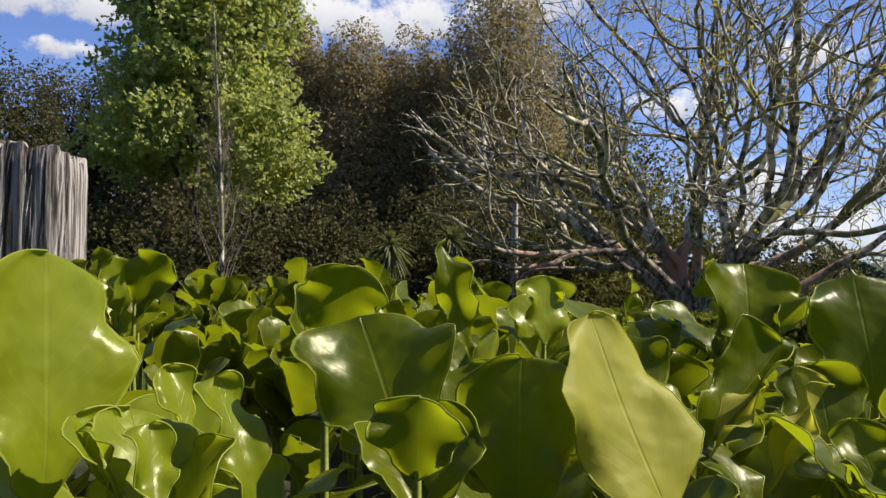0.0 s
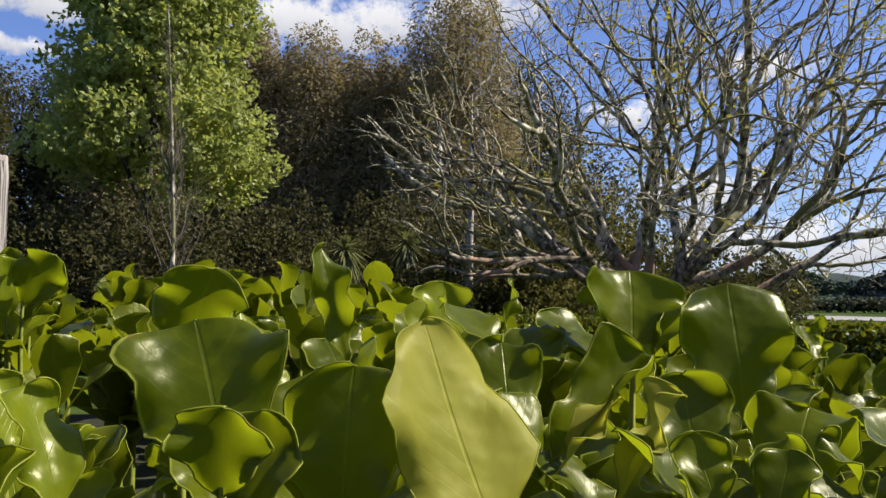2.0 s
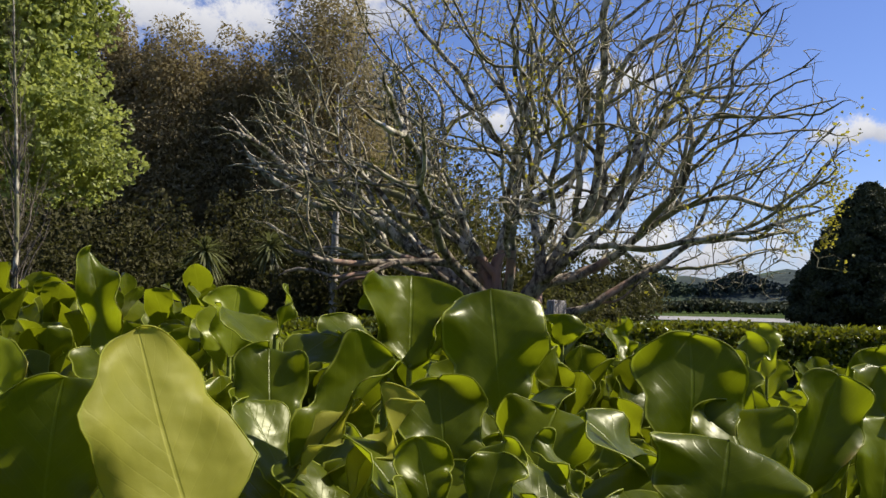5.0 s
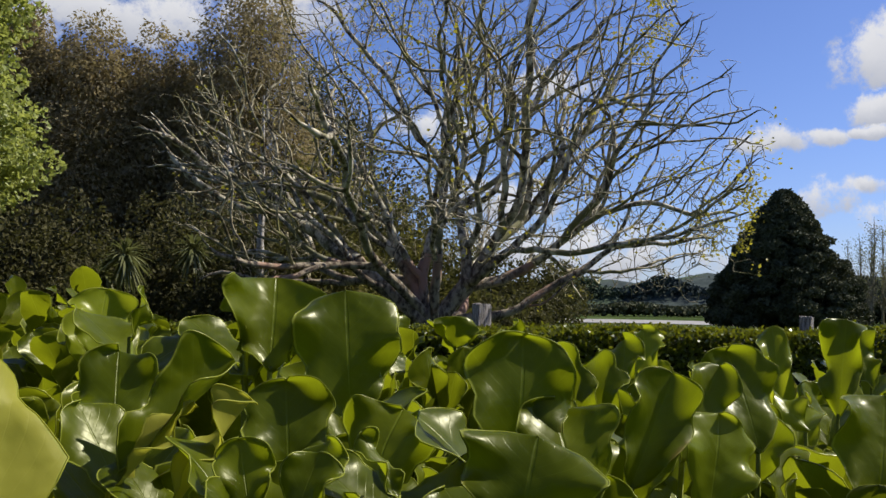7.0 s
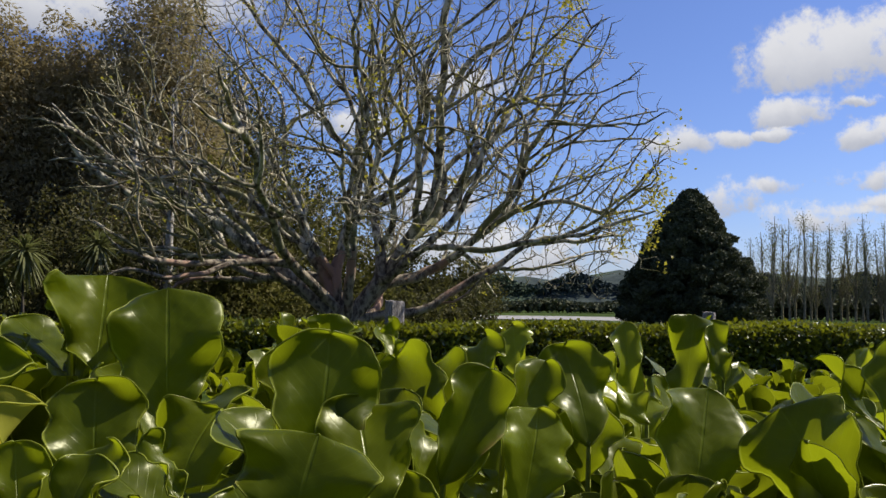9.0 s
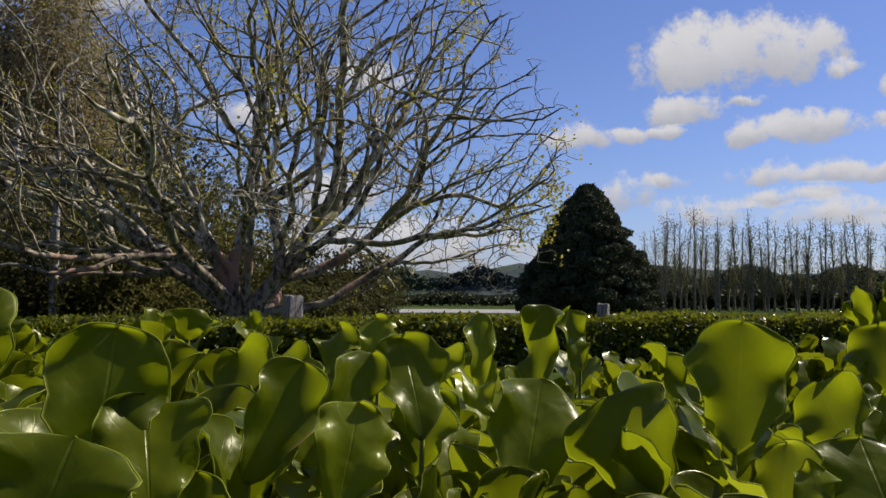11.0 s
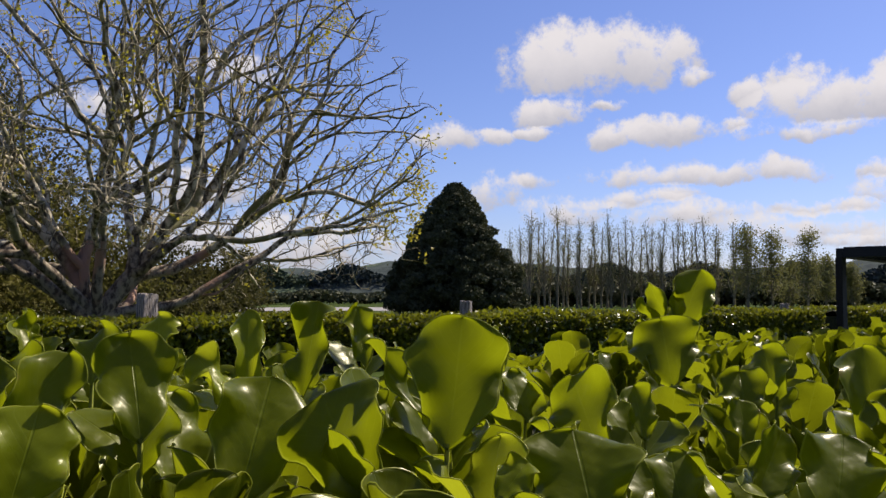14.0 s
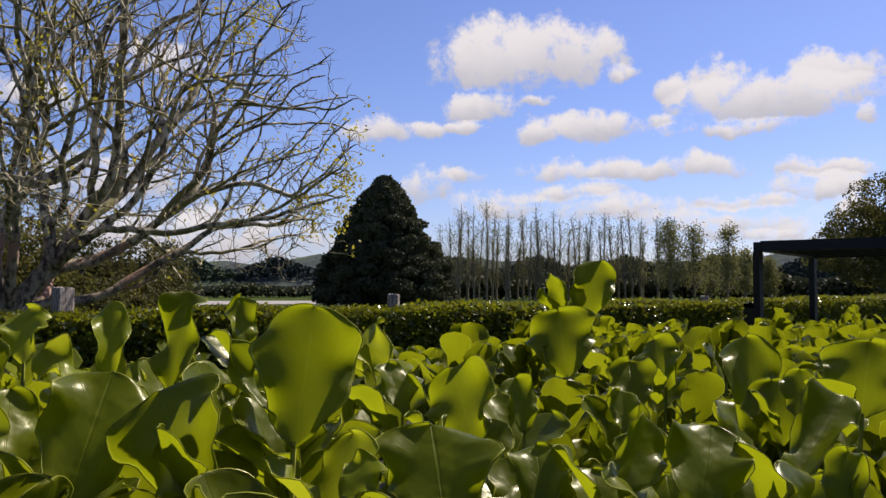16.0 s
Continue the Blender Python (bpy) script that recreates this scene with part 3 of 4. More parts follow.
def drooping_lobes(rng, height, radius, low):
    """Upright plumes crowded round a tall crown that narrows to an uneven top."""
    out = []
    for i in range(34):
        u = (i + rng.random()) / 34
        w = radius * (0.34 + 0.66 * (1 - u) ** 0.45) * (0.8 + 0.2 * min(1.0, u / 0.3))
        a = i * 2.4 + rng.normal() * 0.3
        size = w * rng.uniform(0.34, 0.52)
        q = max(0.0, w - size) * rng.uniform(0.75, 1.05)
        out.append(((math.cos(a) * q, math.sin(a) * q, low + (height - low) * u * 0.93), (size, size, size * rng.uniform(1.3, 2.3))))
    out.append(((0, 0, (low + height) * 0.47), (radius * 0.5, radius * 0.5, (height - low) * 0.46)))
    return out


def bare_upright(name, label, base, height, radius, seed, mat, sprays, spread=0.16, group="", category="tree", leaf_mat=None, leaf_count=0, leaf_size=0.2, twig_mat=None, thin=0.55):
    """A slim upright tree with steep bare branches."""
    rng = np.random.default_rng(seed)
    tree = thing(name, label, category, (0, 0, 0), group)
    main = trunk_chain(rng, base, height, radius, 0.02, 14)
    chains, fine, tips = [main], [], []
    for k in range(sprays):
        i = int(rng.integers(2, 13))
        p = main[0][i].copy()
        a = rng.uniform(0, 6.283)
        way = np.array([math.cos(a) * spread * 2.2, math.sin(a) * spread * 2.2, 0.75])
        ln = height * rng.uniform(0.10, 0.26) * (1.15 - i / 16)
        pts, rr = [p.copy()], [main[1][i] * thin]
        for j in range(6):
            way = unit((way + rng.normal(size=3) * 0.13 + np.array([0, 0, 0.12]))[None])[0]
            p = p + way * ln / 5
            pts.append(p.copy())
            rr.append(main[1][i] * thin * (1 - (j + 1) / 6.6))
            if j > 1:
                w2 = unit((way + rng.normal(size=3) * 0.5)[None])[0]
                fine.append(([p, p + w2 * ln * 0.15, p + w2 * ln * 0.3 + np.array([0, 0, ln * 0.05])], [rr[-1] * 0.7, rr[-1] * 0.5, rr[-1] * 0.25]))
                tips.append(p + w2 * ln * 0.2)
        fine.append((pts, rr))
    part("trunk", tube_mesh("trunk", chains), mat, tree)
    tagged(part("branchwork", tube_mesh("branchwork", fine), twig_mat or mat, tree), "fine upright branches", kind="stuff")
    if leaf_mat:
        tips = np.array(tips)
        p = tips[rng.integers(0, len(tips), leaf_count)] + rng.normal(size=(leaf_count, 3)) * max(0.25, leaf_size * 1.6)
        v, f = leaf_quads(rng, p, unit(rng.normal(size=p.shape)), leaf_size, leaf_size * 0.4)
        part("crown", mesh_of("crown", v, f, False), leaf_mat, tree, "thin new foliage")
    return tree


spreading_tree((3.85, 16.7, 0.0))

# the green tree with spring leaves, in clumps with gaps
rg = np.random.default_rng(11)
clumps = []
for k in range(230):
    u = rg.random() ** 0.8
    a = rg.uniform(0, 6.283)
    w = 3.75 * (0.86 + 0.14 * math.sin(u * 9)) * (1.0 - 0.62 * max(0.0, u - 0.4) ** 1.2) * (0.72 + 0.28 * min(1.0, u / 0.25))
    q = w * (0.15 + 0.75 * rg.random() ** 0.6)
    size = rg.uniform(0.55, 0.95)
    low = 4.2 - 1.6 * max(0.0, math.cos(a)) * rg.random() ** 0.5
    clumps.append(((math.cos(a) * q + 0.25, math.sin(a) * q, low + (11.6 - low) * u), (size, size, size * rg.uniform(0.55, 0.8))))
leafy_tree("spring_tree", "tall tree in fresh yellow-green spring leaf", (-8.75, 24.6, 0), 11.2, 0.17, clumps, 105000, 0.17, 0.072, GREEN, 12, DARK_BARK, rag=0.4, gap=0.02, freq=2.4, crown_label="fresh yellow-green leaves")
bare_upright("bare_sapling", "slim bare pale-barked tree in front of the green one", (-5.55, 17.4, 0), 7.4, 0.065, 31, LICHEN, 64, 0.13, twig_mat=BROWN_TWIG, thin=0.34)

# brown-green she-oaks in a tall row
for k, (x, y, h, r, low) in enumerate([(-18.5, 31.0, 9.6, 2.2, 1.5), (-15.6, 35.0, 10.3, 2.0, 1.2), (-12.3, 34.0, 10.2, 2.2, 1.2), (-8.2, 35.0, 12.5, 1.5, 1.2), (-5.6, 34.5, 11.6, 2.3, 1.4),
                                    (-2.9, 34.8, 11.2, 2.2, 1.3), (0.3, 33.0, 13.6, 2.5, 1.3), (-22.5, 33.0, 9.2, 2.5, 1.0), (3.2, 36.0, 10.6, 2.2, 1.0), (-17.6, 34.5, 10.2, 2.2, 1.0), (-4.2, 36.5, 10.9, 2.0, 1.2), (-1.4, 36.5, 10.7, 2.1, 1.2), (-7.0, 37.0, 11.0, 2.0, 1.2), (-10.3, 36.0, 10.6, 2.0, 1.2)]):
    rg = np.random.default_rng(40 + k)
    leafy_tree("she_oak", "tall brown-green drooping she-oak in a dense row", (x, y, 0), h, 0.2, drooping_lobes(rg, h, r * 1.5, low * 0.7), 62000 if -13 < x < 2 else 32000, 0.17, 0.04, BROWN_GREEN if -13 < x < 2 else DARK_GREEN, 60 + k,
               droop=0.6, rag=0.16, gap=-0.8, freq=1.4, group="row of she-oaks", limbs=3, spread=0.6)

# dark shrubs under and between them
for k, (x, y, h, r, m) in enumerate([(-13.5, 25.5, 4.6, 2.3, DARK_GREEN), (-10.2, 22.5, 3.4, 1.9, DARK_GREEN), (-7.0, 22.0, 3.5, 1.9, DARK_GREEN), (-5.0, 23.0, 3.9, 1.9, DARK_GREEN), (-2.6, 27.5, 4.6, 2.0, DARK_GREEN),
                                  (-0.4, 27.0, 4.2, 1.9, DARK_GREEN), (1.6, 25.5, 5.2, 2.0, OLIVE), (3.2, 24.0, 4.6, 1.9, OLIVE), (5.6, 25.0, 4.4, 2.0, OLIVE), (0.2, 23.5, 3.2, 1.6, DARK_GREEN),
                                  (2.0, 21.5, 3.0, 1.4, OLIVE), (4.6, 28.0, 6.6, 1.9, DARK_GREEN), (7.6, 27.0, 2.3, 1.5, DARK_GREEN), (8.9, 28.0, 2.0, 1.3, DARK_GREEN), (10.2, 30.0, 3.0, 1.5, DARK_GREEN), (12.2, 33.0, 3.2, 1.5, DARK_GREEN),
                                  (-15.5, 22.0, 3.3, 2.1, OLIVE), (-9.4, 29.0, 5.0, 2.4, DARK_GREEN), (-18.0, 25.0, 5.2, 2.3, DARK_GREEN), (-12.0, 20.5, 2.7, 1.7, OLIVE)]):
    rg = np.random.default_rng(80 + k)
    lobes = [((rg.normal() * r * 0.35, rg.normal() * r * 0.3, h * (0.3 + 0.45 * i / 5)), (r * rg.uniform(0.55, 0.9) * (1 - 0.08 * i), r * rg.uniform(0.55, 0.9) * (1 - 0.08 * i), h * rg.uniform(0.22, 0.32))) for i in range(6)]
    lobes.append(((0, 0, h * 0.3), (r, r, h * 0.34)))
    leafy_tree("evergreen_shrub", "dark evergreen shrub under the tall trees" if m is not OLIVE else "olive-green shrub behind the spreading tree", (x, y, 0), h * 0.75, 0.07, lobes, 8000, 0.14, 0.05, m, 100 + k,
               rag=0.25, gap=-0.3, freq=1.6, group="shrubs under the trees", category="shrub", limbs=4)

# pale bare trunk among the shrubs
bare_upright("grey_tree", "pale grey trunk of a half-dead tree among shrubs", (0.58, 21.9, 0), 6.5, 0.14, 35, PALE_BARK, 30, 0.3, twig_mat=BROWN_TWIG, thin=0.32)


def cabbage_tree(x, y, h, seed):
    rng = np.random.default_rng(seed)
    tree = thing("cabbage_tree", "small cabbage tree with sword-shaped leaves", "tree", (0, 0, 0), "cabbage trees")
    part("trunk", tube_mesh("trunk", [trunk_chain(rng, (x, y, 0), h - 0.1, 0.07, 0.03, 6)]), DARK_BARK, tree)
    n = 130
    d = unit(rng.normal(size=(n, 3)) + np.array([0, 0, 0.25]))
    side = unit(np.cross(d, np.array([0.1, 0.2, 1.0])))
    c = np.array([x, y, h])
    rows = []
    for u, w in ((0.05, 0.012), (0.45, 0.03), (0.8, 0.022), (1.0, 0.002)):
        q = c + d * 0.75 * u + np.array([0, 0, -0.32 * u * u])
        rows += [q - side * w, q + side * w]
    V = np.stack(rows, 1).reshape(-1, 3)
    i = np.arange(n)[:, None] * 8
    F = np.concatenate([np.hstack([i + k, i + k + 1, i + k + 3, i + k + 2]) for k in (0, 2, 4)])
    part("crown", mesh_of("crown", V, F, False), SWORD, tree)


cabbage_tree(-2.7, 22.6, 2.3, 1)
cabbage_tree(-3.3, 23.5, 1.8, 2)
cabbage_tree(-1.2, 24.6, 2.6, 3)

# the broad dark cypress: tiers of drooping fans over a dense inside
rg = np.random.default_rng(5)
lobes = []
for i in range(300):
    u = ((i + 0.5) / 300) ** 1.15
    w = 3.95 * (1 - u) ** 0.70 * min(1.0, 0.84 + u * 1.6) * rg.uniform(0.84, 1.10) + 0.12
    a = i * 2.39996 + rg.normal() * 0.15
    size = rg.uniform(0.30, 0.52) * (1.0 - 0.35 * u)
    lobes.append(((math.cos(a) * (w - size * 0.6), math.sin(a) * (w - size * 0.6), 0.45 + 6.75 * u), (size * 1.25, size * 1.25, size * 0.62)))
lobes += [((0, 0, z), (r, r, 1.0)) for z, r in ((1.2, 3.0), (2.4, 2.7), (3.6, 2.0), (4.8, 1.3), (5.8, 0.8))]
leafy_tree("cypress", "broad dark cypress with dense tiered foliage", (27.4, 39.5, 0), 7.4, 0.3, lobes, 125000, 0.17, 0.06, CYPRESS, 6, rag=0.25, gap=-0.9, freq=2.2, limbs=4)

# bare poplars in a row, then rounder trees coming into leaf
rp = np.random.default_rng(9)
for k in range(37):
    u = k / 36
    x, y = at_heading(38.4 + 14.8 * u + rp.normal() * 0.16, 76 + rp.normal() * 1.2)
    bare_upright("poplar", "tall bare grey poplar in a windbreak row", (x, y, 0), 7.8 + rp.normal() * 0.5 - 0.5 * u, 0.10, 200 + k, POPLAR_BARK, 46, 0.10, "poplar windbreak", leaf_mat=HAZE_GREEN, leaf_count=650, leaf_size=0.10, thin=0.6)
for k, (hd, d, h, r) in enumerate([(53.2, 70, 6.8, 1.5), (54.6, 72, 6.5, 1.3), (56.6, 70, 6.2, 1.55), (57.6, 76, 4.6, 1.4), (55.5, 78, 4.4, 1.4), (59.0, 80, 4.0, 1.5)]):
    x, y = at_heading(hd, d)
    bare_upright("willow", "rounded tree coming into thin grey-green leaf", (x, y, 0), h, 0.1, 250 + k, POPLAR_BARK, 95, 0.62, "trees past the windbreak", leaf_mat=HAZE_GREEN, leaf_count=3000, leaf_size=0.14, thin=0.4)
rg = np.random.default_rng(15)
lobes = [((rg.normal() * 1.3, rg.normal() * 1.3, 1.4 + 4.7 * i / 13), (1.5, 1.5, 0.95)) for i in range(14)] + [((0, 0, 3.0), (2.2, 2.2, 1.9))]
leafy_tree("broad_tree", "dense dark green broad-leaved tree", (40.9, 17.7, 0), 5.8, 0.25, lobes, 42000, 0.13, 0.05, OLIVE, 16, rag=0.25, gap=-0.4, freq=1.3)


# ---- pergola ----
def bar(name, a, b, w, h, mat, parent, edge=0.006):
    """A straight square-section bar from a to b with eased edges."""
    a, b = Vector(a), Vector(b)
    bm = bmesh.new()
    bmesh.ops.create_cube(bm, size=1.0)
    d = b - a
    bmesh.ops.scale(bm, vec=(w, h, d.length), verts=bm.verts)
    bmesh.ops.bevel(bm, geom=bm.edges[:], offset=edge, segments=2, affect="EDGES")
    rot = d.to_track_quat("Z", "Y").to_matrix().to_4x4() if abs(d.normalized().z) < 0.99 else Matrix.Identity(4)
    bmesh.ops.transform(bm, matrix=Matrix.Translation((a + b) / 2) @ rot, verts=bm.verts)
    return part(name, bm, mat, parent)


def pergola():
    p = thing("pergola", "black steel pergola with a flat louvred roof", "pergola")
    z = 2.2
    A, B = np.array([17.81, 10.66]), np.array([23.27, 12.38])
    along = unit((B - A)[None])[0]
    out = np.array([along[1], -along[0]])
    C, D = A + out * 3.6, B + out * 3.6
    for q in (A, B, C, D):
        bar("post", (q[0], q[1], -0.05), (q[0], q[1], z - 0.2), 0.16, 0.16, STEEL, p)
    for s, e in ((A, B), (C, D), (A, C), (B, D)):
        d = unit((e - s)[None])[0] * 0.08
        bar("beam", (*(s - d), z - 0.1), (*(e + d), z - 0.1), 0.12, 0.2, STEEL, p)
    for k in range(16):
        u = (k + 0.7) / 16.4
        s, e = A + (B - A) * u, C + (D - C) * u
        bar("louvre", (*s, z - 0.06), (*e, z - 0.06), 0.04, 0.20, STEEL, p, 0.003)


pergola()


# ---- posts ----
def wooden_post(name, label, x, y, top, w, d, turn, seed, group="", lean=0.0):
    """Square sawn post, split and furrowed along the grain, chipped at the top."""
    rng = np.random.default_rng(seed)
    n, rows = 168, 44
    ang = np.linspace(0, 2 * np.pi, n, endpoint=False)
    c, s = np.cos(ang), np.sin(ang)
    k = 1.0 / (np.abs(c) ** 7 + np.abs(s) ** 7) ** (1 / 7)
    crack = np.zeros((rows, n))
    for j in rng.integers(0, n, 90):
        # a split runs part of the way down, deeper on the shaded face
        a, b = sorted(rng.integers(0, rows + 8, 2))
        deep = rng.uniform(0.015, 0.055) * (1.0 if s[j] < -0.3 else 0.25)
        for i in range(a, min(b + 4, rows)):
            crack[i, (j + int(i * 0.06 * rng.random())) % n] -= deep * rng.uniform(0.6, 1.0)
    V = []
    for i in range(rows):
        u = i / (rows - 1)
        z = -0.1 + (top + 0.1) * u
        g = crack[i]
        r = k * (1 + g + 0.006 * np.sin(ang * 13 + u * 5 + seed) + 0.004 * np.sin(ang * 31 + u * 9)) * (1.0 - 0.025 * (i == rows - 1))
        zz = np.full(n, z)
        if i >= rows - 2:
            zz = zz - 0.10 * w * np.maximum(0, c) ** 2 + 0.025 * w * np.sin(ang * 9 + seed) + 0.02 * w * np.sin(ang * 23 + seed) + 0.3 * w * g
        V.append(np.stack([c * r * w / 2, s * r * d / 2, zz], 1))
    V.append(V[-1] * np.array([0.5, 0.5, 1.0]) + np.array([0, 0, 0.004]))
    V.append(np.array([[0, 0, V[-1][:, 2].mean()]]))
    V = np.concatenate(V)
    F = []
    for i in range(rows):
        for j in range(n):
            F.append((i * n + j, i * n + (j + 1) % n, (i + 1) * n + (j + 1) % n, (i + 1) * n + j))
    last = (rows + 1) * n
    for j in range(n):
        a, b = rows * n + j, rows * n + (j + 1) % n
        F.append((a, b, last, last))
    bm = bmesh.new()
    vs = [bm.verts.new(v) for v in V]
    for f in F:
        bm.faces.new([vs[q] for q in dict.fromkeys(f)])
    for f in bm.faces:
        f.smooth = False
    ob = part(name, bm, WOOD)
    ob.matrix_world = pose(x, y, 0, lean, 0, turn)
    return tagged(ob, label, "post", group)


wooden_post("fence_post", "weathered grey split timber post rising out of the hedge", -1.045, 1.76, 1.515, 0.215, 0.2, 10, 3)
wooden_post("fence_post", "wide weathered grey post beside the spreading tree", 3.75, 12.75, 1.215, 0.29, 0.16, 24, 4, "posts in the second hedge")
wooden_post("fence_post", "weathered grey post standing in the second hedge", 9.2, 12.45, 1.09, 0.19, 0.19, 38, 5, "posts in the second hedge")
wooden_post("fence_post", "weathered grey post standing in the second hedge", 18.3, 12.4, 0.99, 0.19, 0.19, 30, 6, "posts in the second hedge")


# ---- hedges ----
def far_hedge(name, label, x0, x1, y0, y1, top, count, seed, skew=0.0):
    rng = np.random.default_rng(seed)
    hedge = thing(name, label, "hedge", (0, 0, 0), "clipped hedges")
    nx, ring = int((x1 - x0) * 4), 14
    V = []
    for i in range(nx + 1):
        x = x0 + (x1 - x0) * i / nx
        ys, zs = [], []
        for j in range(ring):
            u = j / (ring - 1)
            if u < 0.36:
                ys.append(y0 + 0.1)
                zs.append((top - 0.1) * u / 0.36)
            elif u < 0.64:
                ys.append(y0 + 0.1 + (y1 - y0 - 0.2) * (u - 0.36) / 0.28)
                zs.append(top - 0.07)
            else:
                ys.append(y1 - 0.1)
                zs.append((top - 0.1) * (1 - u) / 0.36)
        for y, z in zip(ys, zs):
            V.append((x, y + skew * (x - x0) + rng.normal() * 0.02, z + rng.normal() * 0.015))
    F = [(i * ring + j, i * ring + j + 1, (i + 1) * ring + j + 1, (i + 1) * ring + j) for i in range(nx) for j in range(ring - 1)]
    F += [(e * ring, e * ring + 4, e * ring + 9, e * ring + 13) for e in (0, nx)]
    # hull under the leaves, coloured near-black for the shade in the gaps
    part("core", mesh_of("core", V, F), CORE_SHADE, hedge)
    x = rng.uniform(x0, x1, count)
    pick = rng.random(count)
    on_top = pick < 0.42
    back = pick > 0.93
    y = np.where(on_top, rng.uniform(y0, y1, count), np.where(back, y1, y0) + rng.normal(size=count) * 0.05)
    z = np.where(on_top, top + np.abs(rng.normal(size=count)) * 0.035 - 0.02, top * rng.uniform(0.05, 1.0, count) ** 0.6)
    z += 0.03 * np.sin(x * 1.3) * on_top
    p = np.stack([x, y + skew * (x - x0), z], 1)
    out = np.where(on_top[:, None], np.array([0, -0.15, 1.0]), np.where(back[:, None], np.array([0, 1.0, 0.3]), np.array([0, -1.0, 0.45])))
    v, f = leaf_quads(rng, p, unit(out), 0.085, 0.033, 0.0, 1.0)
    tagged(part("leaves", mesh_of("leaves", v, f, False), LEAF_FAR, hedge), "small glossy green leaves", kind="stuff")
    return hedge


far_hedge("clipped_hedge", "long clipped glossy-leaved hedge across the lawn", -16.0, 19.2, 12.0, 13.0, 0.83, 62000, 51)
far_hedge("clipped_hedge", "shorter clipped hedge past the pergola", 21.5, 31.0, 13.0, 14.0, 0.83, 13000, 52)


# ---- the near hedge, leaf by leaf ----
def leaf_grid(rows, cols, fold, curl, wave, phase, chew, seed, waist=0.0, ovate=0.0):
    """A leaf of length 1 and width 1 along +y, upper face towards +z: points and uv."""
    rng = np.random.default_rng(seed)
    s = 1 - (1 - np.linspace(0, 1, rows)[:, None]) ** 1.9
    v = np.linspace(-1, 1, cols)[None, :]
    half = 0.5 * np.clip(s, 0, 1) ** 0.6 * np.clip(1 - s ** 4.2, 0, 1) ** 0.5 * 1.40
    half = half * (1 - waist * np.exp(-((s - 0.52) / 0.13) ** 2)) * (1 - ovate * np.clip(s - 0.3, 0, 1)) + 0.016
    right = 1.0 * (v > 0)
    ph = phase + right * (1.9 + 0.8 * math.sin(phase))
    edge = 1 + (0.05 * np.sin(s * 7.5 + ph) + 0.085 * np.sin(s * 15 + ph * 1.7) + 0.035 * np.sin(s * 27 + ph)) * np.abs(v)
    if chew > 0:
        bite = np.clip(np.sin(s * 9 + phase) * 0.6 + np.sin(s * 23 + phase * 3) * 0.4 + 0.1, 0, 1)
        edge = edge - chew * bite * right
    bend = 0.05 * math.sin(phase * 1.9) * s ** 2
    x = v * half * edge + bend
    y = s + 0 * v
    a = np.abs(v)
    z = fold * a ** 1.9 * half - curl * s ** 2.2
    z = z + 1.35 * wave * a ** 2.2 * np.sin(s * (9.5 + 2 * math.sin(phase * 3.1)) + ph) * np.clip(s * 3, 0, 1) + 0.5 * wave * a ** 3 * np.sin(s * 19 + ph * 2.3)
    z = z - 0.10 * half * a ** 12
    z = z + 0.025 * np.sin(s * 5 + phase)
    pts = np.stack([x, y, z], -1)
    uv = np.stack([0.5 + 0.5 * v + 0 * s, s + 0 * v], -1)
    return pts.reshape(-1, 3), uv.reshape(-1, 2)


def leaf_faces(rows, cols):
    i = (np.arange(rows - 1)[:, None] * cols + np.arange(cols - 1)[None, :]).ravel()
    return np.stack([i, i + 1, i + cols + 1, i + cols], 1)


def rimmed(p, uv, rows, cols, radius, k=4):
    """A leaf's points, faces and uv with its thick margin as a fine tube round the edge."""
    ring = [i * cols for i in range(rows)] + [(rows - 1) * cols + j for j in range(1, cols)] + [i * cols + cols - 1 for i in range(rows - 2, -1, -1)]
    line = p[ring]
    tang = unit(np.gradient(line, axis=0))
    up = unit(np.cross(tang, np.array([0.3, 0.1, 1.0])))
    up2 = np.cross(tang, up)
    n = len(ring)
    ang = np.linspace(0, 2 * np.pi, k, endpoint=False)
    tube = (line[:, None, :] + radius * (np.cos(ang)[None, :, None] * up[:, None, :] + np.sin(ang)[None, :, None] * up2[:, None, :])).reshape(-1, 3)
    i = (np.arange(n - 1)[:, None] * k)
    j = np.arange(k)[None, :]
    j2 = (j + 1) % k
    f = np.stack([i + j, i + j2, i + k + j2, i + k + j], -1).reshape(-1, 4) + len(p)
    return np.concatenate([p, tube]), np.concatenate([leaf_faces(rows, cols), f]), np.concatenate([uv, np.tile([0.0, 0.5], (len(tube), 1))])


def with_uv(me, uv):
    layer = me.uv_layers.new(name="leaf")
    idx = np.zeros(len(me.loops), dtype=np.int32)
    me.loops.foreach_get("vertex_index", idx)
    layer.data.foreach_set("uv", uv[idx].astype(np.float32).ravel())
    return me


near_hedge = thing("glossy_hedge", "broad-leaved glossy green hedge with wavy leaf edges", "hedge", (0, 0, 0), "clipped hedges")
HERO = []


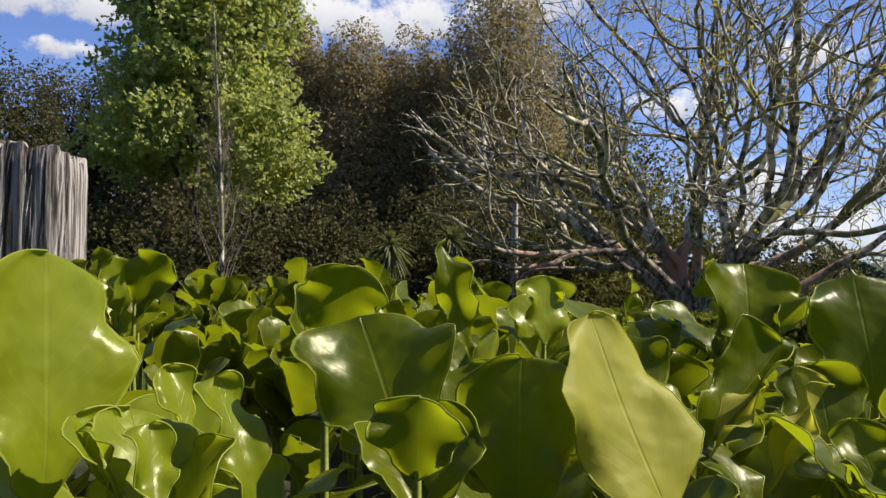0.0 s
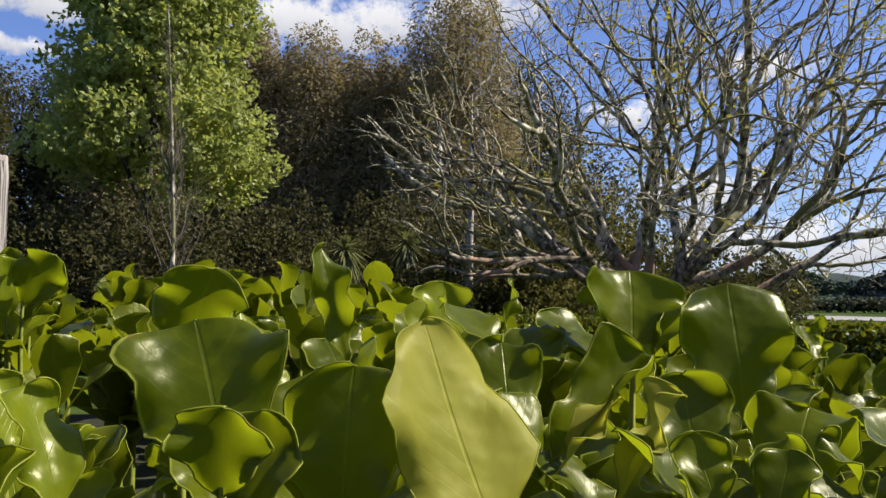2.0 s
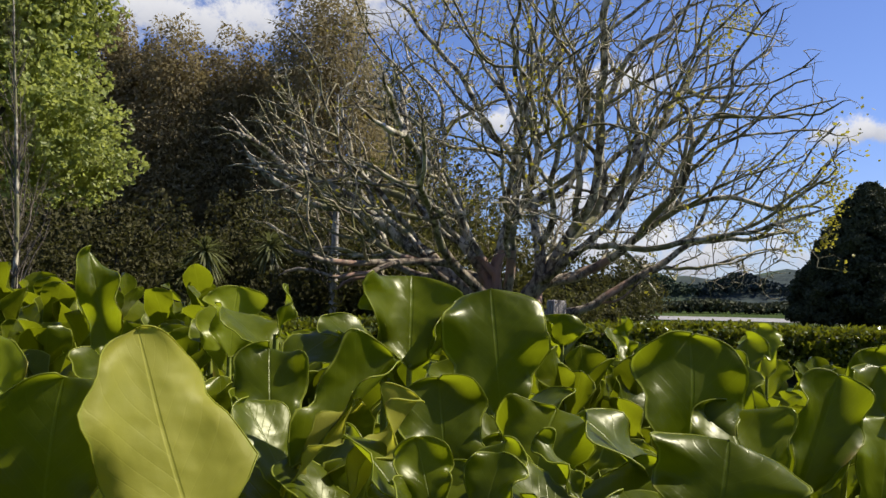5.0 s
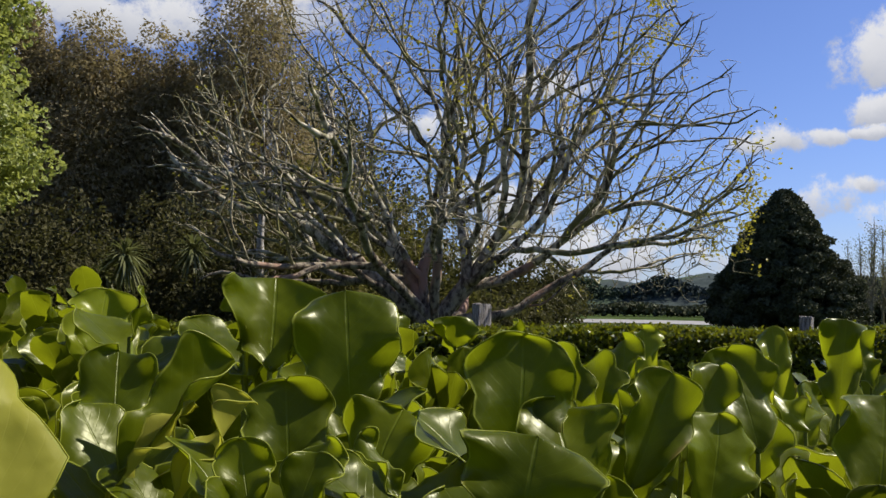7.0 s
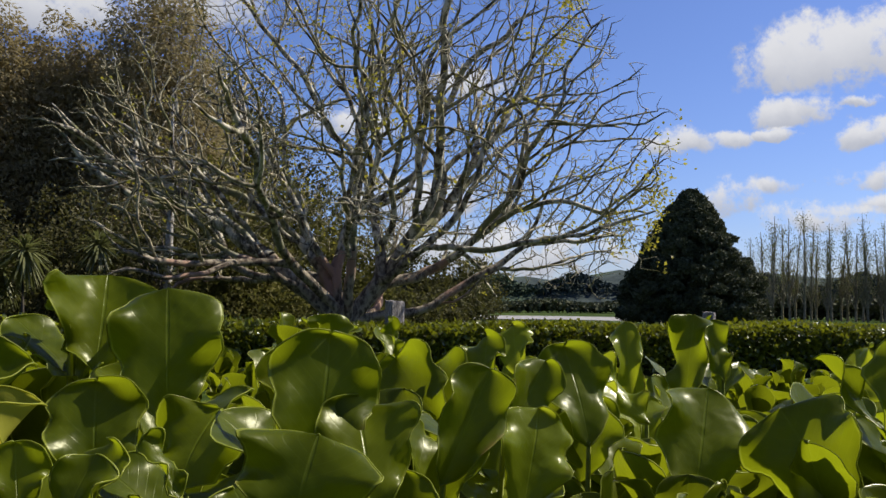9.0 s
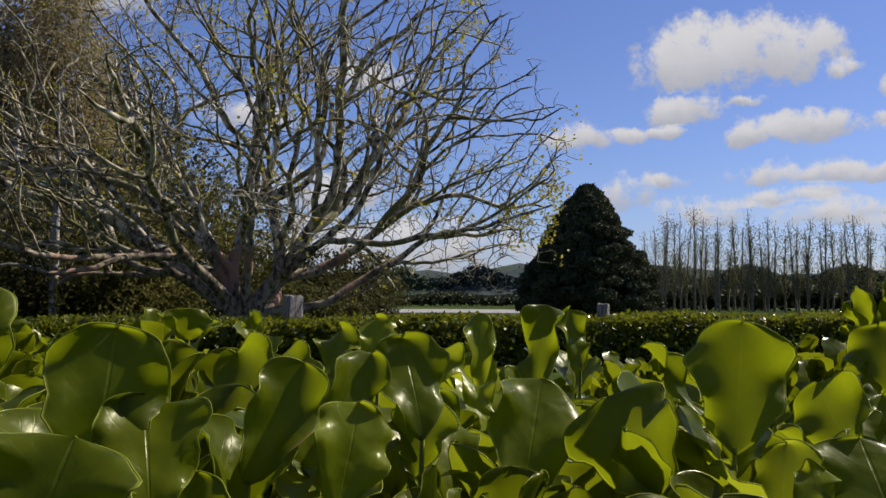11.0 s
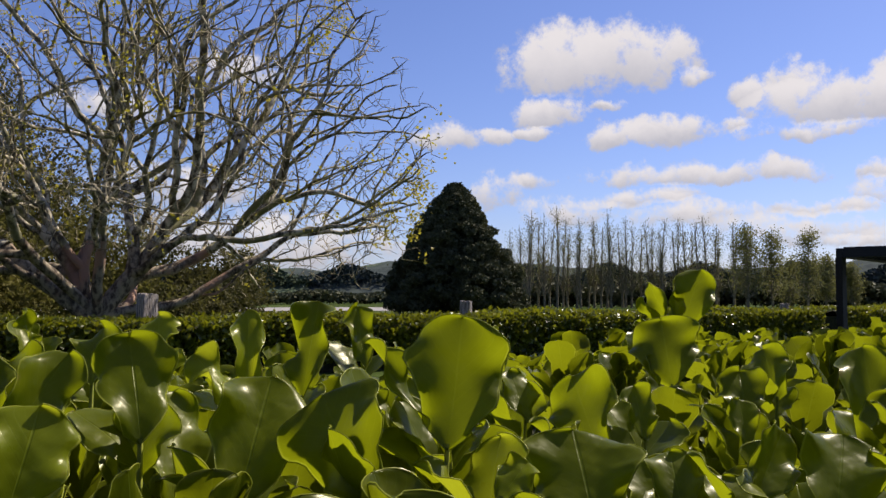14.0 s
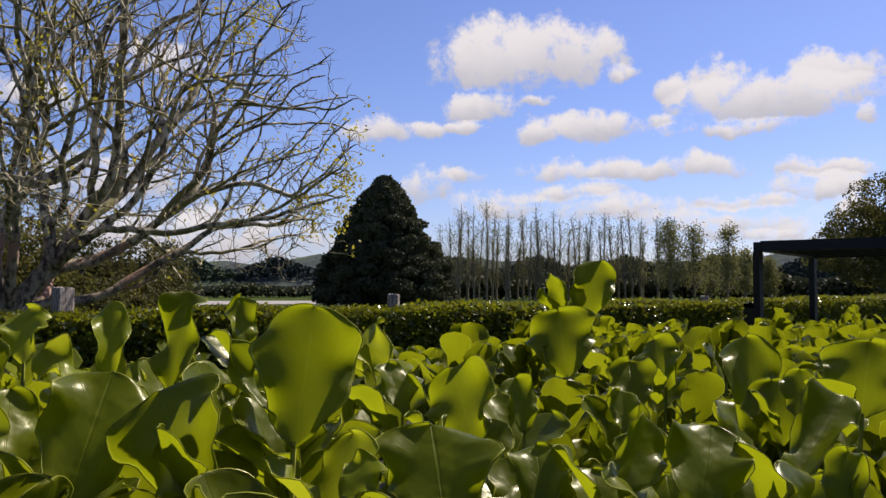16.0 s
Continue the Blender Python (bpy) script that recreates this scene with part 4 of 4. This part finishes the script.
def companions(base, seed, young):
    """The lower leaves of the same shoot, splayed round it."""
    rng = np.random.default_rng(500 + seed)
    rows, cols = 15, 9
    turn = rng.uniform(0, 6.28)
    for k in range(2):
        a = 1.57 + (0.9, -0.9)[k] + rng.normal() * 0.35
        rise = radians(rng.uniform(40, 75))
        axis = np.array([math.cos(a) * math.cos(rise), math.sin(a) * math.cos(rise), math.sin(rise)])
        face = np.array([-math.cos(a) * math.sin(rise), -math.sin(a) * math.sin(rise), math.cos(rise)]) + rng.normal(size=3) * 0.2
        face = unit((face - axis * np.dot(face, axis))[None])[0]
        ln = rng.uniform(0.05, 0.07)
        wd = ln * rng.uniform(0.65, 0.9)
        p, uv = leaf_grid(rows, cols, rng.uniform(0.05, 0.45), rng.uniform(0.0, 0.3), rng.uniform(0.035, 0.08), seed * 2.3 + k, 0.0, seed)
        p, faces, uv = rimmed(p * np.array([wd, ln, (wd + ln) / 2]), uv, rows, cols, 0.00045)
        ob = part("leaf", with_uv(mesh_of("leaf", p, faces), uv), LEAF_YOUNG if young else LEAF, near_hedge)
        m = Matrix(np.stack([np.cross(axis, face), axis, face], 1).tolist()).to_4x4()
        m.translation = base + np.array([0, 0.014, -0.018 - 0.010 * k])
        ob.matrix_world = m


def leaf(base, tip, width, face, fold=0.25, curl=0.1, wave=0.06, chew=0.0, waist=0.0, ovate=0.0, pale=False, young=False, seed=0):
    """One leaf of the hedge from its base to its tip, its upper face turned to the given way."""
    rows, cols = 21, 13
    base, tip, face = Vector(base), Vector(tip), Vector(face)
    axis = tip - base
    ln = axis.length
    axis = axis / ln
    zed = (face - axis * face.dot(axis)).normalized()
    side = axis.cross(zed)
    seed = seed or len(HERO) + 1
    p, uv = leaf_grid(rows, cols, fold, curl, 0.036 + wave * 1.15, seed * 1.37, chew, seed, waist, ovate)
    p = p * np.array([width, ln, 1.0]) * np.array([1, 1, (ln + width) / 2])
    p[:, 2] += curl * (ln + width) / 2 * p[:, 1] / ln
    p, faces, uv = rimmed(p, uv, rows, cols, 0.00045)
    me = with_uv(mesh_of("leaf", p, faces), uv)
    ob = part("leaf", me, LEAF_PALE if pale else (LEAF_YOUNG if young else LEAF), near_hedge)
    m = Matrix((side, axis, zed)).transposed().to_4x4()
    m.translation = base
    ob.matrix_world = m
    HERO.append((np.array(base), np.array(tip)))
    companions(np.array(base), len(HERO), young)
    stem_chains.append(([np.array(base) + np.array([0, 0.01, -0.12]), np.array(base) + np.array([0, 0.004, -0.05]), np.array(base) + np.array(axis) * 0.004], [0.003, 0.0026, 0.0018]))
    return ob


stem_chains = []
leaf((-0.217, 0.276, 1.110), (-0.225, 0.290, 1.231), 0.086, (0.91, -0.40, 0.11), fold=0.12, curl=0.22, wave=0.03, young=True)
leaf((-0.415, 0.813, 1.180), (-0.421, 0.809, 1.247), 0.036, (0.85, -0.52, 0.05), wave=0.08, young=True)
leaf((-0.401, 0.813, 1.196), (-0.367, 0.812, 1.250), 0.053, (0.13, -0.99, -0.09), wave=0.08)
leaf((-0.164, 0.328, 1.120), (-0.182, 0.345, 1.171), 0.026, (0.87, -0.29, 0.40), young=True)
leaf((-0.117, 0.281, 1.111), (-0.141, 0.297, 1.171), 0.033, (0.83, -0.37, 0.42), fold=0.2, curl=0.16, young=True)
leaf((-0.147, 0.239, 1.121), (-0.157, 0.257, 1.154), 0.023, (0.79, -0.39, 0.47), young=True)
leaf((-0.162, 0.248, 1.122), (-0.185, 0.256, 1.153), 0.008, (0.81, -0.05, 0.59), wave=0.1, young=True)
leaf((-0.117, 0.449, 1.171), (-0.098, 0.438, 1.229), 0.055, (0.02, -0.98, -0.20), fold=0.3, chew=0.12, wave=0.05)
leaf((-0.045, 0.285, 1.129), (-0.072, 0.330, 1.202), 0.073, (0.07, -0.84, 0.54), fold=0.28, curl=-0.02, wave=0.05, chew=0.06)
leaf((-0.023, 0.525, 1.161), (-0.047, 0.540, 1.247), 0.028, (0.33, -0.91, 0.25), wave=0.16, waist=0.45, curl=0.2)
leaf((-0.038, 0.245, 1.135), (-0.036, 0.243, 1.170), 0.038, (-0.10, -0.99, -0.04), fold=0.4, curl=0.25, wave=0.06)
leaf((0.005, 0.268, 1.112), (0.008, 0.295, 1.182), 0.058, (-0.20, -0.91, 0.36), fold=0.12, wave=0.03, chew=0.08, curl=0.05)
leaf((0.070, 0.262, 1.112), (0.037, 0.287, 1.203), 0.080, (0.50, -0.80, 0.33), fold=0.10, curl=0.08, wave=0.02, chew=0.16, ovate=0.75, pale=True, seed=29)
leaf((0.085, 0.510, 1.188), (0.094, 0.509, 1.226), 0.010, (0.80, -0.55, -0.22), wave=0.1, curl=0.3)
leaf((0.040, 0.669, 1.165), (0.042, 0.686, 1.226), 0.051, (0.53, -0.82, 0.21), fold=0.2, wave=0.06, young=True)
leaf((0.179, 0.516, 1.168), (0.186, 0.554, 1.234), 0.073, (0.11, -0.87, 0.48), fold=0.55, wave=0.08)
leaf((0.163, 0.525, 1.180), (0.152, 0.552, 1.227), 0.019, (0.61, -0.61, 0.50), wave=0.14, waist=0.3)
leaf((0.226, 0.423, 1.144), (0.223, 0.449, 1.226), 0.067, (-0.05, -0.95, 0.30), fold=0.12, curl=0.05, wave=0.04)
leaf((0.103, 0.345, 1.132), (0.156, 0.377, 1.186), 0.033, (-0.33, -0.63, 0.70), fold=0.7, curl=0.1, wave=0.05)
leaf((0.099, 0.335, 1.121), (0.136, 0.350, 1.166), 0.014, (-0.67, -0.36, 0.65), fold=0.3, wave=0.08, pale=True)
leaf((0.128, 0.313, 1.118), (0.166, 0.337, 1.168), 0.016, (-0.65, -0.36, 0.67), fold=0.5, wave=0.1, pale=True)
leaf((0.188, 0.388, 1.108), (0.184, 0.415, 1.171), 0.052, (0.06, -0.92, 0.40), fold=0.25, curl=0.15, wave=0.05)
leaf((0.231, 0.364, 1.114), (0.254, 0.399, 1.156), 0.060, (-0.40, -0.58, 0.71), fold=0.15, curl=0.25, wave=0.1)
leaf((0.165, 0.279, 1.124), (0.160, 0.298, 1.155), 0.025, (-0.06, -0.86, 0.51), fold=0.2, curl=0.2)
leaf((0.189, 0.277, 1.122), (0.200, 0.294, 1.154), 0.025, (-0.62, -0.59, 0.53), fold=0.25, curl=0.1)
leaf((0.230, 0.272, 1.130), (0.214, 0.292, 1.157), 0.012, (0.48, -0.56, 0.68), fold=0.2, wave=0.1)
leaf((0.040, 0.711, 1.163), (0.035, 0.728, 1.227), 0.051, (0.14, -0.95, 0.27), fold=0.2, wave=0.06)
leaf((-0.051, 0.409, 1.138), (-0.078, 0.438, 1.202), 0.027, (0.47, -0.71, 0.52), fold=0.2, wave=0.1, young=True)
leaf((-0.002, 0.315, 1.113), (-0.018, 0.344, 1.175), 0.055, (0.05, -0.90, 0.43), fold=0.12, wave=0.05)
leaf((0.089, 0.427, 1.126), (0.083, 0.474, 1.184), 0.045, (0.06, -0.77, 0.64), fold=0.15, curl=0.12)
leaf((0.292, 0.306, 1.131), (0.307, 0.329, 1.201), 0.057, (-0.04, -0.95, 0.32), fold=0.15, curl=0.12, wave=0.04)
leaf((0.317, 0.281, 1.114), (0.315, 0.320, 1.166), 0.051, (-0.00, -0.80, 0.59), fold=0.25, curl=0.35, wave=0.06)
leaf((0.371, 0.342, 1.116), (0.410, 0.361, 1.178), 0.038, (-0.09, -0.94, 0.34), fold=0.4, wave=0.03)
leaf((0.424, 0.382, 1.123), (0.466, 0.410, 1.180), 0.034, (0.10, -0.92, 0.39), fold=0.35, wave=0.06)
leaf((0.427, 0.352, 1.096), (0.446, 0.375, 1.153), 0.049, (0.03, -0.93, 0.36), fold=0.2, wave=0.06, young=True)
leaf((0.269, 0.230, 1.122), (0.285, 0.244, 1.162), 0.060, (-0.27, -0.86, 0.43), fold=0.15, wave=0.05, chew=0.1)
leaf((0.181, 0.258, 1.120), (0.193, 0.274, 1.153), 0.024, (-0.42, -0.75, 0.52), fold=0.25)
leaf((0.449, 1.060, 1.157), (0.449, 1.057, 1.200), 0.059, (-0.25, -0.97, -0.06), fold=0.2, curl=0.3)
leaf((0.541, 1.042, 1.139), (0.524, 1.042, 1.197), 0.020, (0.52, -0.84, 0.15), wave=0.15)
leaf((0.470, 0.589, 1.116), (0.464, 0.640, 1.161), 0.068, (-0.68, -0.52, 0.52), fold=0.1, curl=0.2)
leaf((0.520, 0.445, 1.115), (0.523, 0.492, 1.186), 0.053, (-0.16, -0.82, 0.56), fold=0.15, wave=0.06)
leaf((0.544, 0.722, 1.128), (0.563, 0.765, 1.182), 0.042, (-0.55, -0.54, 0.63), wave=0.1)
leaf((0.632, 0.545, 1.114), (0.603, 0.594, 1.163), 0.031, (0.09, -0.68, 0.73), wave=0.14, fold=0.1, young=True)
leaf((0.670, 0.634, 1.109), (0.678, 0.669, 1.200), 0.033, (-0.36, -0.86, 0.37), wave=0.07, waist=0.35, curl=0.05, young=True)
leaf((0.712, 0.613, 1.115), (0.743, 0.636, 1.209), 0.045, (-0.75, -0.54, 0.38), wave=0.08, waist=0.3, curl=-0.05)
leaf((0.565, 0.386, 1.077), (0.602, 0.419, 1.159), 0.064, (-0.22, -0.87, 0.44), fold=0.2, curl=0.12)
leaf((0.613, 0.294, 1.096), (0.608, 0.349, 1.151), 0.070, (-0.83, -0.43, 0.35), fold=0.1, curl=0.2, wave=0.05)
leaf((0.670, 0.298, 1.118), (0.696, 0.314, 1.200), 0.062, (-0.55, -0.77, 0.32), fold=0.14, curl=0.04, wave=0.03)
leaf((0.680, 0.305, 1.105), (0.642, 0.353, 1.185), 0.014, (0.29, -0.76, 0.59), wave=0.06, fold=0.2)
leaf((0.659, 0.348, 1.123), (0.658, 0.369, 1.149), 0.012, (0.15, -0.76, 0.63), wave=0.1)
leaf((0.542, 0.454, 1.064), (0.559, 0.508, 1.143), 0.051, (0.33, -0.81, 0.49), fold=0.3)
leaf((0.843, 0.726, 1.129), (0.856, 0.771, 1.200), 0.033, (-0.22, -0.80, 0.55), wave=0.1)
leaf((0.649, 0.878, 1.129), (0.664, 0.923, 1.189), 0.049, (-0.58, -0.58, 0.57), wave=0.1, young=True)
leaf((0.458, 0.583, 1.107), (0.428, 0.650, 1.165), 0.062, (-0.66, -0.63, 0.40), curl=0.2)
leaf((1.428, 0.781, 1.140), (1.474, 0.764, 1.254), 0.064, (-0.74, -0.64, 0.20), fold=0.12, wave=0.04)
leaf((1.427, 0.780, 1.158), (1.437, 0.793, 1.240), 0.023, (-0.11, -0.98, 0.17), fold=0.3)
leaf((1.424, 0.783, 1.154), (1.408, 0.816, 1.235), 0.030, (-0.97, -0.24, -0.09), fold=0.2, curl=0.2)
leaf((1.414, 0.791, 1.149), (1.397, 0.826, 1.211), 0.021, (-0.96, -0.25, -0.12), wave=0.12)
leaf((1.265, 0.644, 1.092), (1.287, 0.685, 1.180), 0.094, (-0.69, -0.58, 0.44), fold=0.15, wave=0.06)
leaf((0.735, 0.234, 1.072), (0.759, 0.275, 1.127), 0.072, (-0.51, -0.57, 0.65), fold=0.1, curl=0.12)
leaf((0.898, 0.398, 1.079), (0.909, 0.450, 1.138), 0.067, (-0.86, -0.29, 0.41), fold=0.15, wave=0.06)
leaf((1.195, 0.319, 1.056), (1.246, 0.362, 1.159), 0.061, (-0.63, -0.56, 0.55), fold=0.2, wave=0.06, waist=0.2)
leaf((1.173, 0.207, 1.099), (1.205, 0.216, 1.164), 0.075, (-0.75, -0.50, 0.44), fold=0.12)
leaf((0.909, 0.187, 1.060), (0.958, 0.209, 1.115), 0.058, (-0.44, -0.62, 0.64), fold=0.3)
leaf((0.982, 0.167, 1.067), (1.073, 0.169, 1.130), 0.039, (-0.54, -0.28, 0.79), fold=0.4, wave=0.07)
leaf((0.823, 0.241, 1.068), (0.844, 0.274, 1.103), 0.038, (-0.41, -0.53, 0.74), curl=0.2)
leaf((0.676, 0.253, 1.095), (0.703, 0.256, 1.113), 0.024, (-0.44, -0.48, 0.76), wave=0.05, young=True)
leaf((1.178, 0.459, 1.075), (1.208, 0.495, 1.127), 0.054, (-0.57, -0.47, 0.67), fold=0.2)
leaf((1.029, 0.346, 1.076), (1.047, 0.368, 1.118), 0.026, (-0.47, -0.68, 0.56))
leaf((1.194, 0.280, 1.089), (1.224, 0.292, 1.131), 0.033, (-0.75, -0.27, 0.60), fold=0.3)
leaf((0.958, 0.402, 1.082), (0.969, 0.429, 1.129), 0.031, (-0.28, -0.81, 0.52), fold=0.35)
leaf((1.245, 0.468, 1.094), (1.274, 0.506, 1.150), 0.054, (-0.78, -0.25, 0.57), wave=0.1)
leaf((0.936, 0.582, 1.124), (0.939, 0.641, 1.163), 0.054, (-0.91, -0.19, 0.37), curl=0.2, young=True)
leaf((0.872, 0.468, 1.097), (0.878, 0.499, 1.144), 0.036, (-0.09, -0.83, 0.55))
leaf((0.876, 0.225, 1.072), (0.923, 0.236, 1.117), 0.037, (-0.12, -0.92, 0.36), fold=0.35)
leaf((0.934, 0.103, 1.070), (0.966, 0.114, 1.108), 0.026, (-0.72, -0.23, 0.66))


def hedge_fill():
    """Shoots with whorls of leaves over the rest of the hedge's top and sides."""
    rng = np.random.default_rng(77)
    rows, cols = 8, 5
    small = [leaf_grid(5, 4, rng.uniform(0.05, 0.5), rng.uniform(-0.05, 0.3), rng.uniform(0.04, 0.09), k * 1.3, 0.0, k, rng.uniform(0, 0.3)) for k in range(10)]
    small_quad = leaf_faces(5, 4)
    kinds = [leaf_grid(rows, cols, rng.uniform(0.05, 0.5), rng.uniform(-0.05, 0.3), rng.uniform(0.035, 0.08), k * 2.1, 0.0, k, rng.uniform(0, 0.3)) for k in range(10)]
    fine_kinds = [leaf_grid(13, 7, rng.uniform(0.0, 0.5), rng.uniform(-0.1, 0.3), rng.uniform(0.035, 0.08), k * 1.7 + 0.4, 0.0, k, rng.uniform(0, 0.3)) for k in range(14)]
    edged = [rimmed(p, uv, 13, 7, 0.008, 3) for p, uv in fine_kinds]
    heroes = np.array([(b + t) / 2 for b, t in HERO]) if HERO else np.zeros((0, 3))
    V, U, faces, count = [], [], [], 0
    quad = leaf_faces(rows, cols)

    def shoots(x0, x1, n, y0, y1, size):
        x = rng.uniform(x0, x1, n)
        y = rng.uniform(y0, y1, n)
        return [(a, b, size) for a, b in zip(x, y)]

    spots = shoots(-1.6, 2.6, 980, 0.13, 1.62, 1.0) + shoots(2.6, 8.0, 1000, 0.1, 1.62, 1.0) + shoots(8.0, 24.0, 1500, 0.1, 1.62, 1.15) + shoots(-7.0, -1.6, 900, 0.1, 1.62, 1.1)
    for x, y, size in spots:
        near = math.hypot(x - 0.4, y) < 0.85
        top = 1.085 + 0.03 * min(1.0, max(0.0, (y - 0.3) / 0.5)) - 0.025 * min(1.0, max(0.0, (x - 0.5) / 0.5)) + 0.075 * min(1.0, max(0.0, (0.7 - x) / 0.8)) * min(1.0, max(0.0, (y - 0.4) / 0.3)) + 0.025 * math.sin(x * 3.1) * math.sin(y * 4 + x) + rng.normal() * 0.018 - 0.05 * max(0.0, (y - 1.45) / 0.2)
        if len(heroes):
            d = np.hypot(heroes[:, 0] - x, heroes[:, 1] - y).min()
            if d < 0.05:
                top -= 0.02
        tall = rng.random() < 0.08 and y > 0.55
        if tall:
            top += rng.uniform(0.015, 0.05)
        whorl = rng.integers(4, 8)
        turn = rng.uniform(0, 6.28)
        tilt0 = rng.normal(size=2) * 0.15
        for j in range(whorl):
            a = turn + j * 2.4
            rise = radians(46 + 40 * (j / whorl) ** 0.6 + rng.normal() * 10)
            ln = size * rng.uniform(0.058, 0.096) * (1.0 - 0.30 * j / whorl)
            wd = ln * rng.uniform(0.6, 0.85)
            axis = unit(np.array([[math.cos(a) * math.cos(rise) + tilt0[0], math.sin(a) * math.cos(rise) + tilt0[1], math.sin(rise)]]))[0]
            face = np.array([-math.cos(a) * math.sin(rise), -math.sin(a) * math.sin(rise), math.cos(rise)]) + rng.normal(size=3) * 0.22
            face = face - axis * np.dot(face, axis)
            face /= np.linalg.norm(face)
            side = np.cross(axis, face)
            b = np.array([x, y, top - 0.055 - 0.01 * (whorl - j)]) + axis * 0.006
            k = int(rng.integers(0, 10))
            R = np.stack([side, axis, face], 1)
            p, f, uv = edged[int(rng.integers(0, 14))] if near else ((kinds[k][0], quad, kinds[k][1]) if -1.2 < x < 2.4 else (small[k][0], small_quad, small[k][1]))
            V.append((p * np.array([wd, ln, (ln + wd) / 2])) @ R.T + b)
            U.append(uv)
            faces.append(f + count)
            count += len(p)
        stem_chains.append(([np.array([x, y, top - 0.2]), np.array([x, y, top - 0.1]), np.array([x, y, top - 0.045])], [0.004, 0.0032, 0.002]))
    # leaves down the two sides
    n = 5200
    for q in range(n):
        x, front = rng.uniform(-6.5, 14.0), rng.random() < 0.5
        y = (0.12 if front else 1.64) + rng.normal() * 0.025
        z = 1.05 * rng.random() ** 0.55
        out = np.array([rng.normal() * 0.5, -1.0 if front else 1.0, 0.5 + rng.normal() * 0.4])
        axis = unit(out[None])[0]
        face = np.array([0, 0, 1.0]) + rng.normal(size=3) * 0.35
        face = unit((face - axis * np.dot(face, axis))[None])[0]
        side = np.cross(axis, face)
        ln = rng.uniform(0.05, 0.08)
        p, uv = small[q % 10]
        V.append((p * np.array([ln * 0.7, ln, ln * 0.8])) @ np.stack([side, axis, face], 1).T + np.array([x, y, z]))
        U.append(uv)
        faces.append(small_quad + count)
        count += len(p)
    me = with_uv(mesh_of("leaves", np.concatenate(V), np.concatenate(faces)), np.concatenate(U))
    tagged(part("leaves", me, LEAF_MASS, near_hedge), "glossy green leaves of the hedge", kind="stuff")
    tagged(part("stem_mass", tube_mesh("stem_mass", stem_chains), STEM, near_hedge), "green stems of the shoots", kind="stuff")
    # dark inside: a near-black hull, the shade between leaves put into its colour
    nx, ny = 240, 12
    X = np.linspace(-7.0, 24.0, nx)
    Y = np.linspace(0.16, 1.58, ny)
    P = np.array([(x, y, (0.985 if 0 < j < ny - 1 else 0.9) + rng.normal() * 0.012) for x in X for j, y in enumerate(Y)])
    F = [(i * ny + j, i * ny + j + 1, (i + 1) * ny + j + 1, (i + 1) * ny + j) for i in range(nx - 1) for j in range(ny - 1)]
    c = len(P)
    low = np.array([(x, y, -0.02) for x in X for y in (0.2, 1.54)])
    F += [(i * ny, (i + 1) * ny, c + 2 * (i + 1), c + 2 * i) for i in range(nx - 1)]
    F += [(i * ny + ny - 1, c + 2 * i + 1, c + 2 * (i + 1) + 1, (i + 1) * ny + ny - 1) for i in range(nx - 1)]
    part("core", mesh_of("core", np.concatenate([P, low]), F), CORE_SHADE, near_hedge, "near-black sheet giving the shade inside the hedge")


hedge_fill()
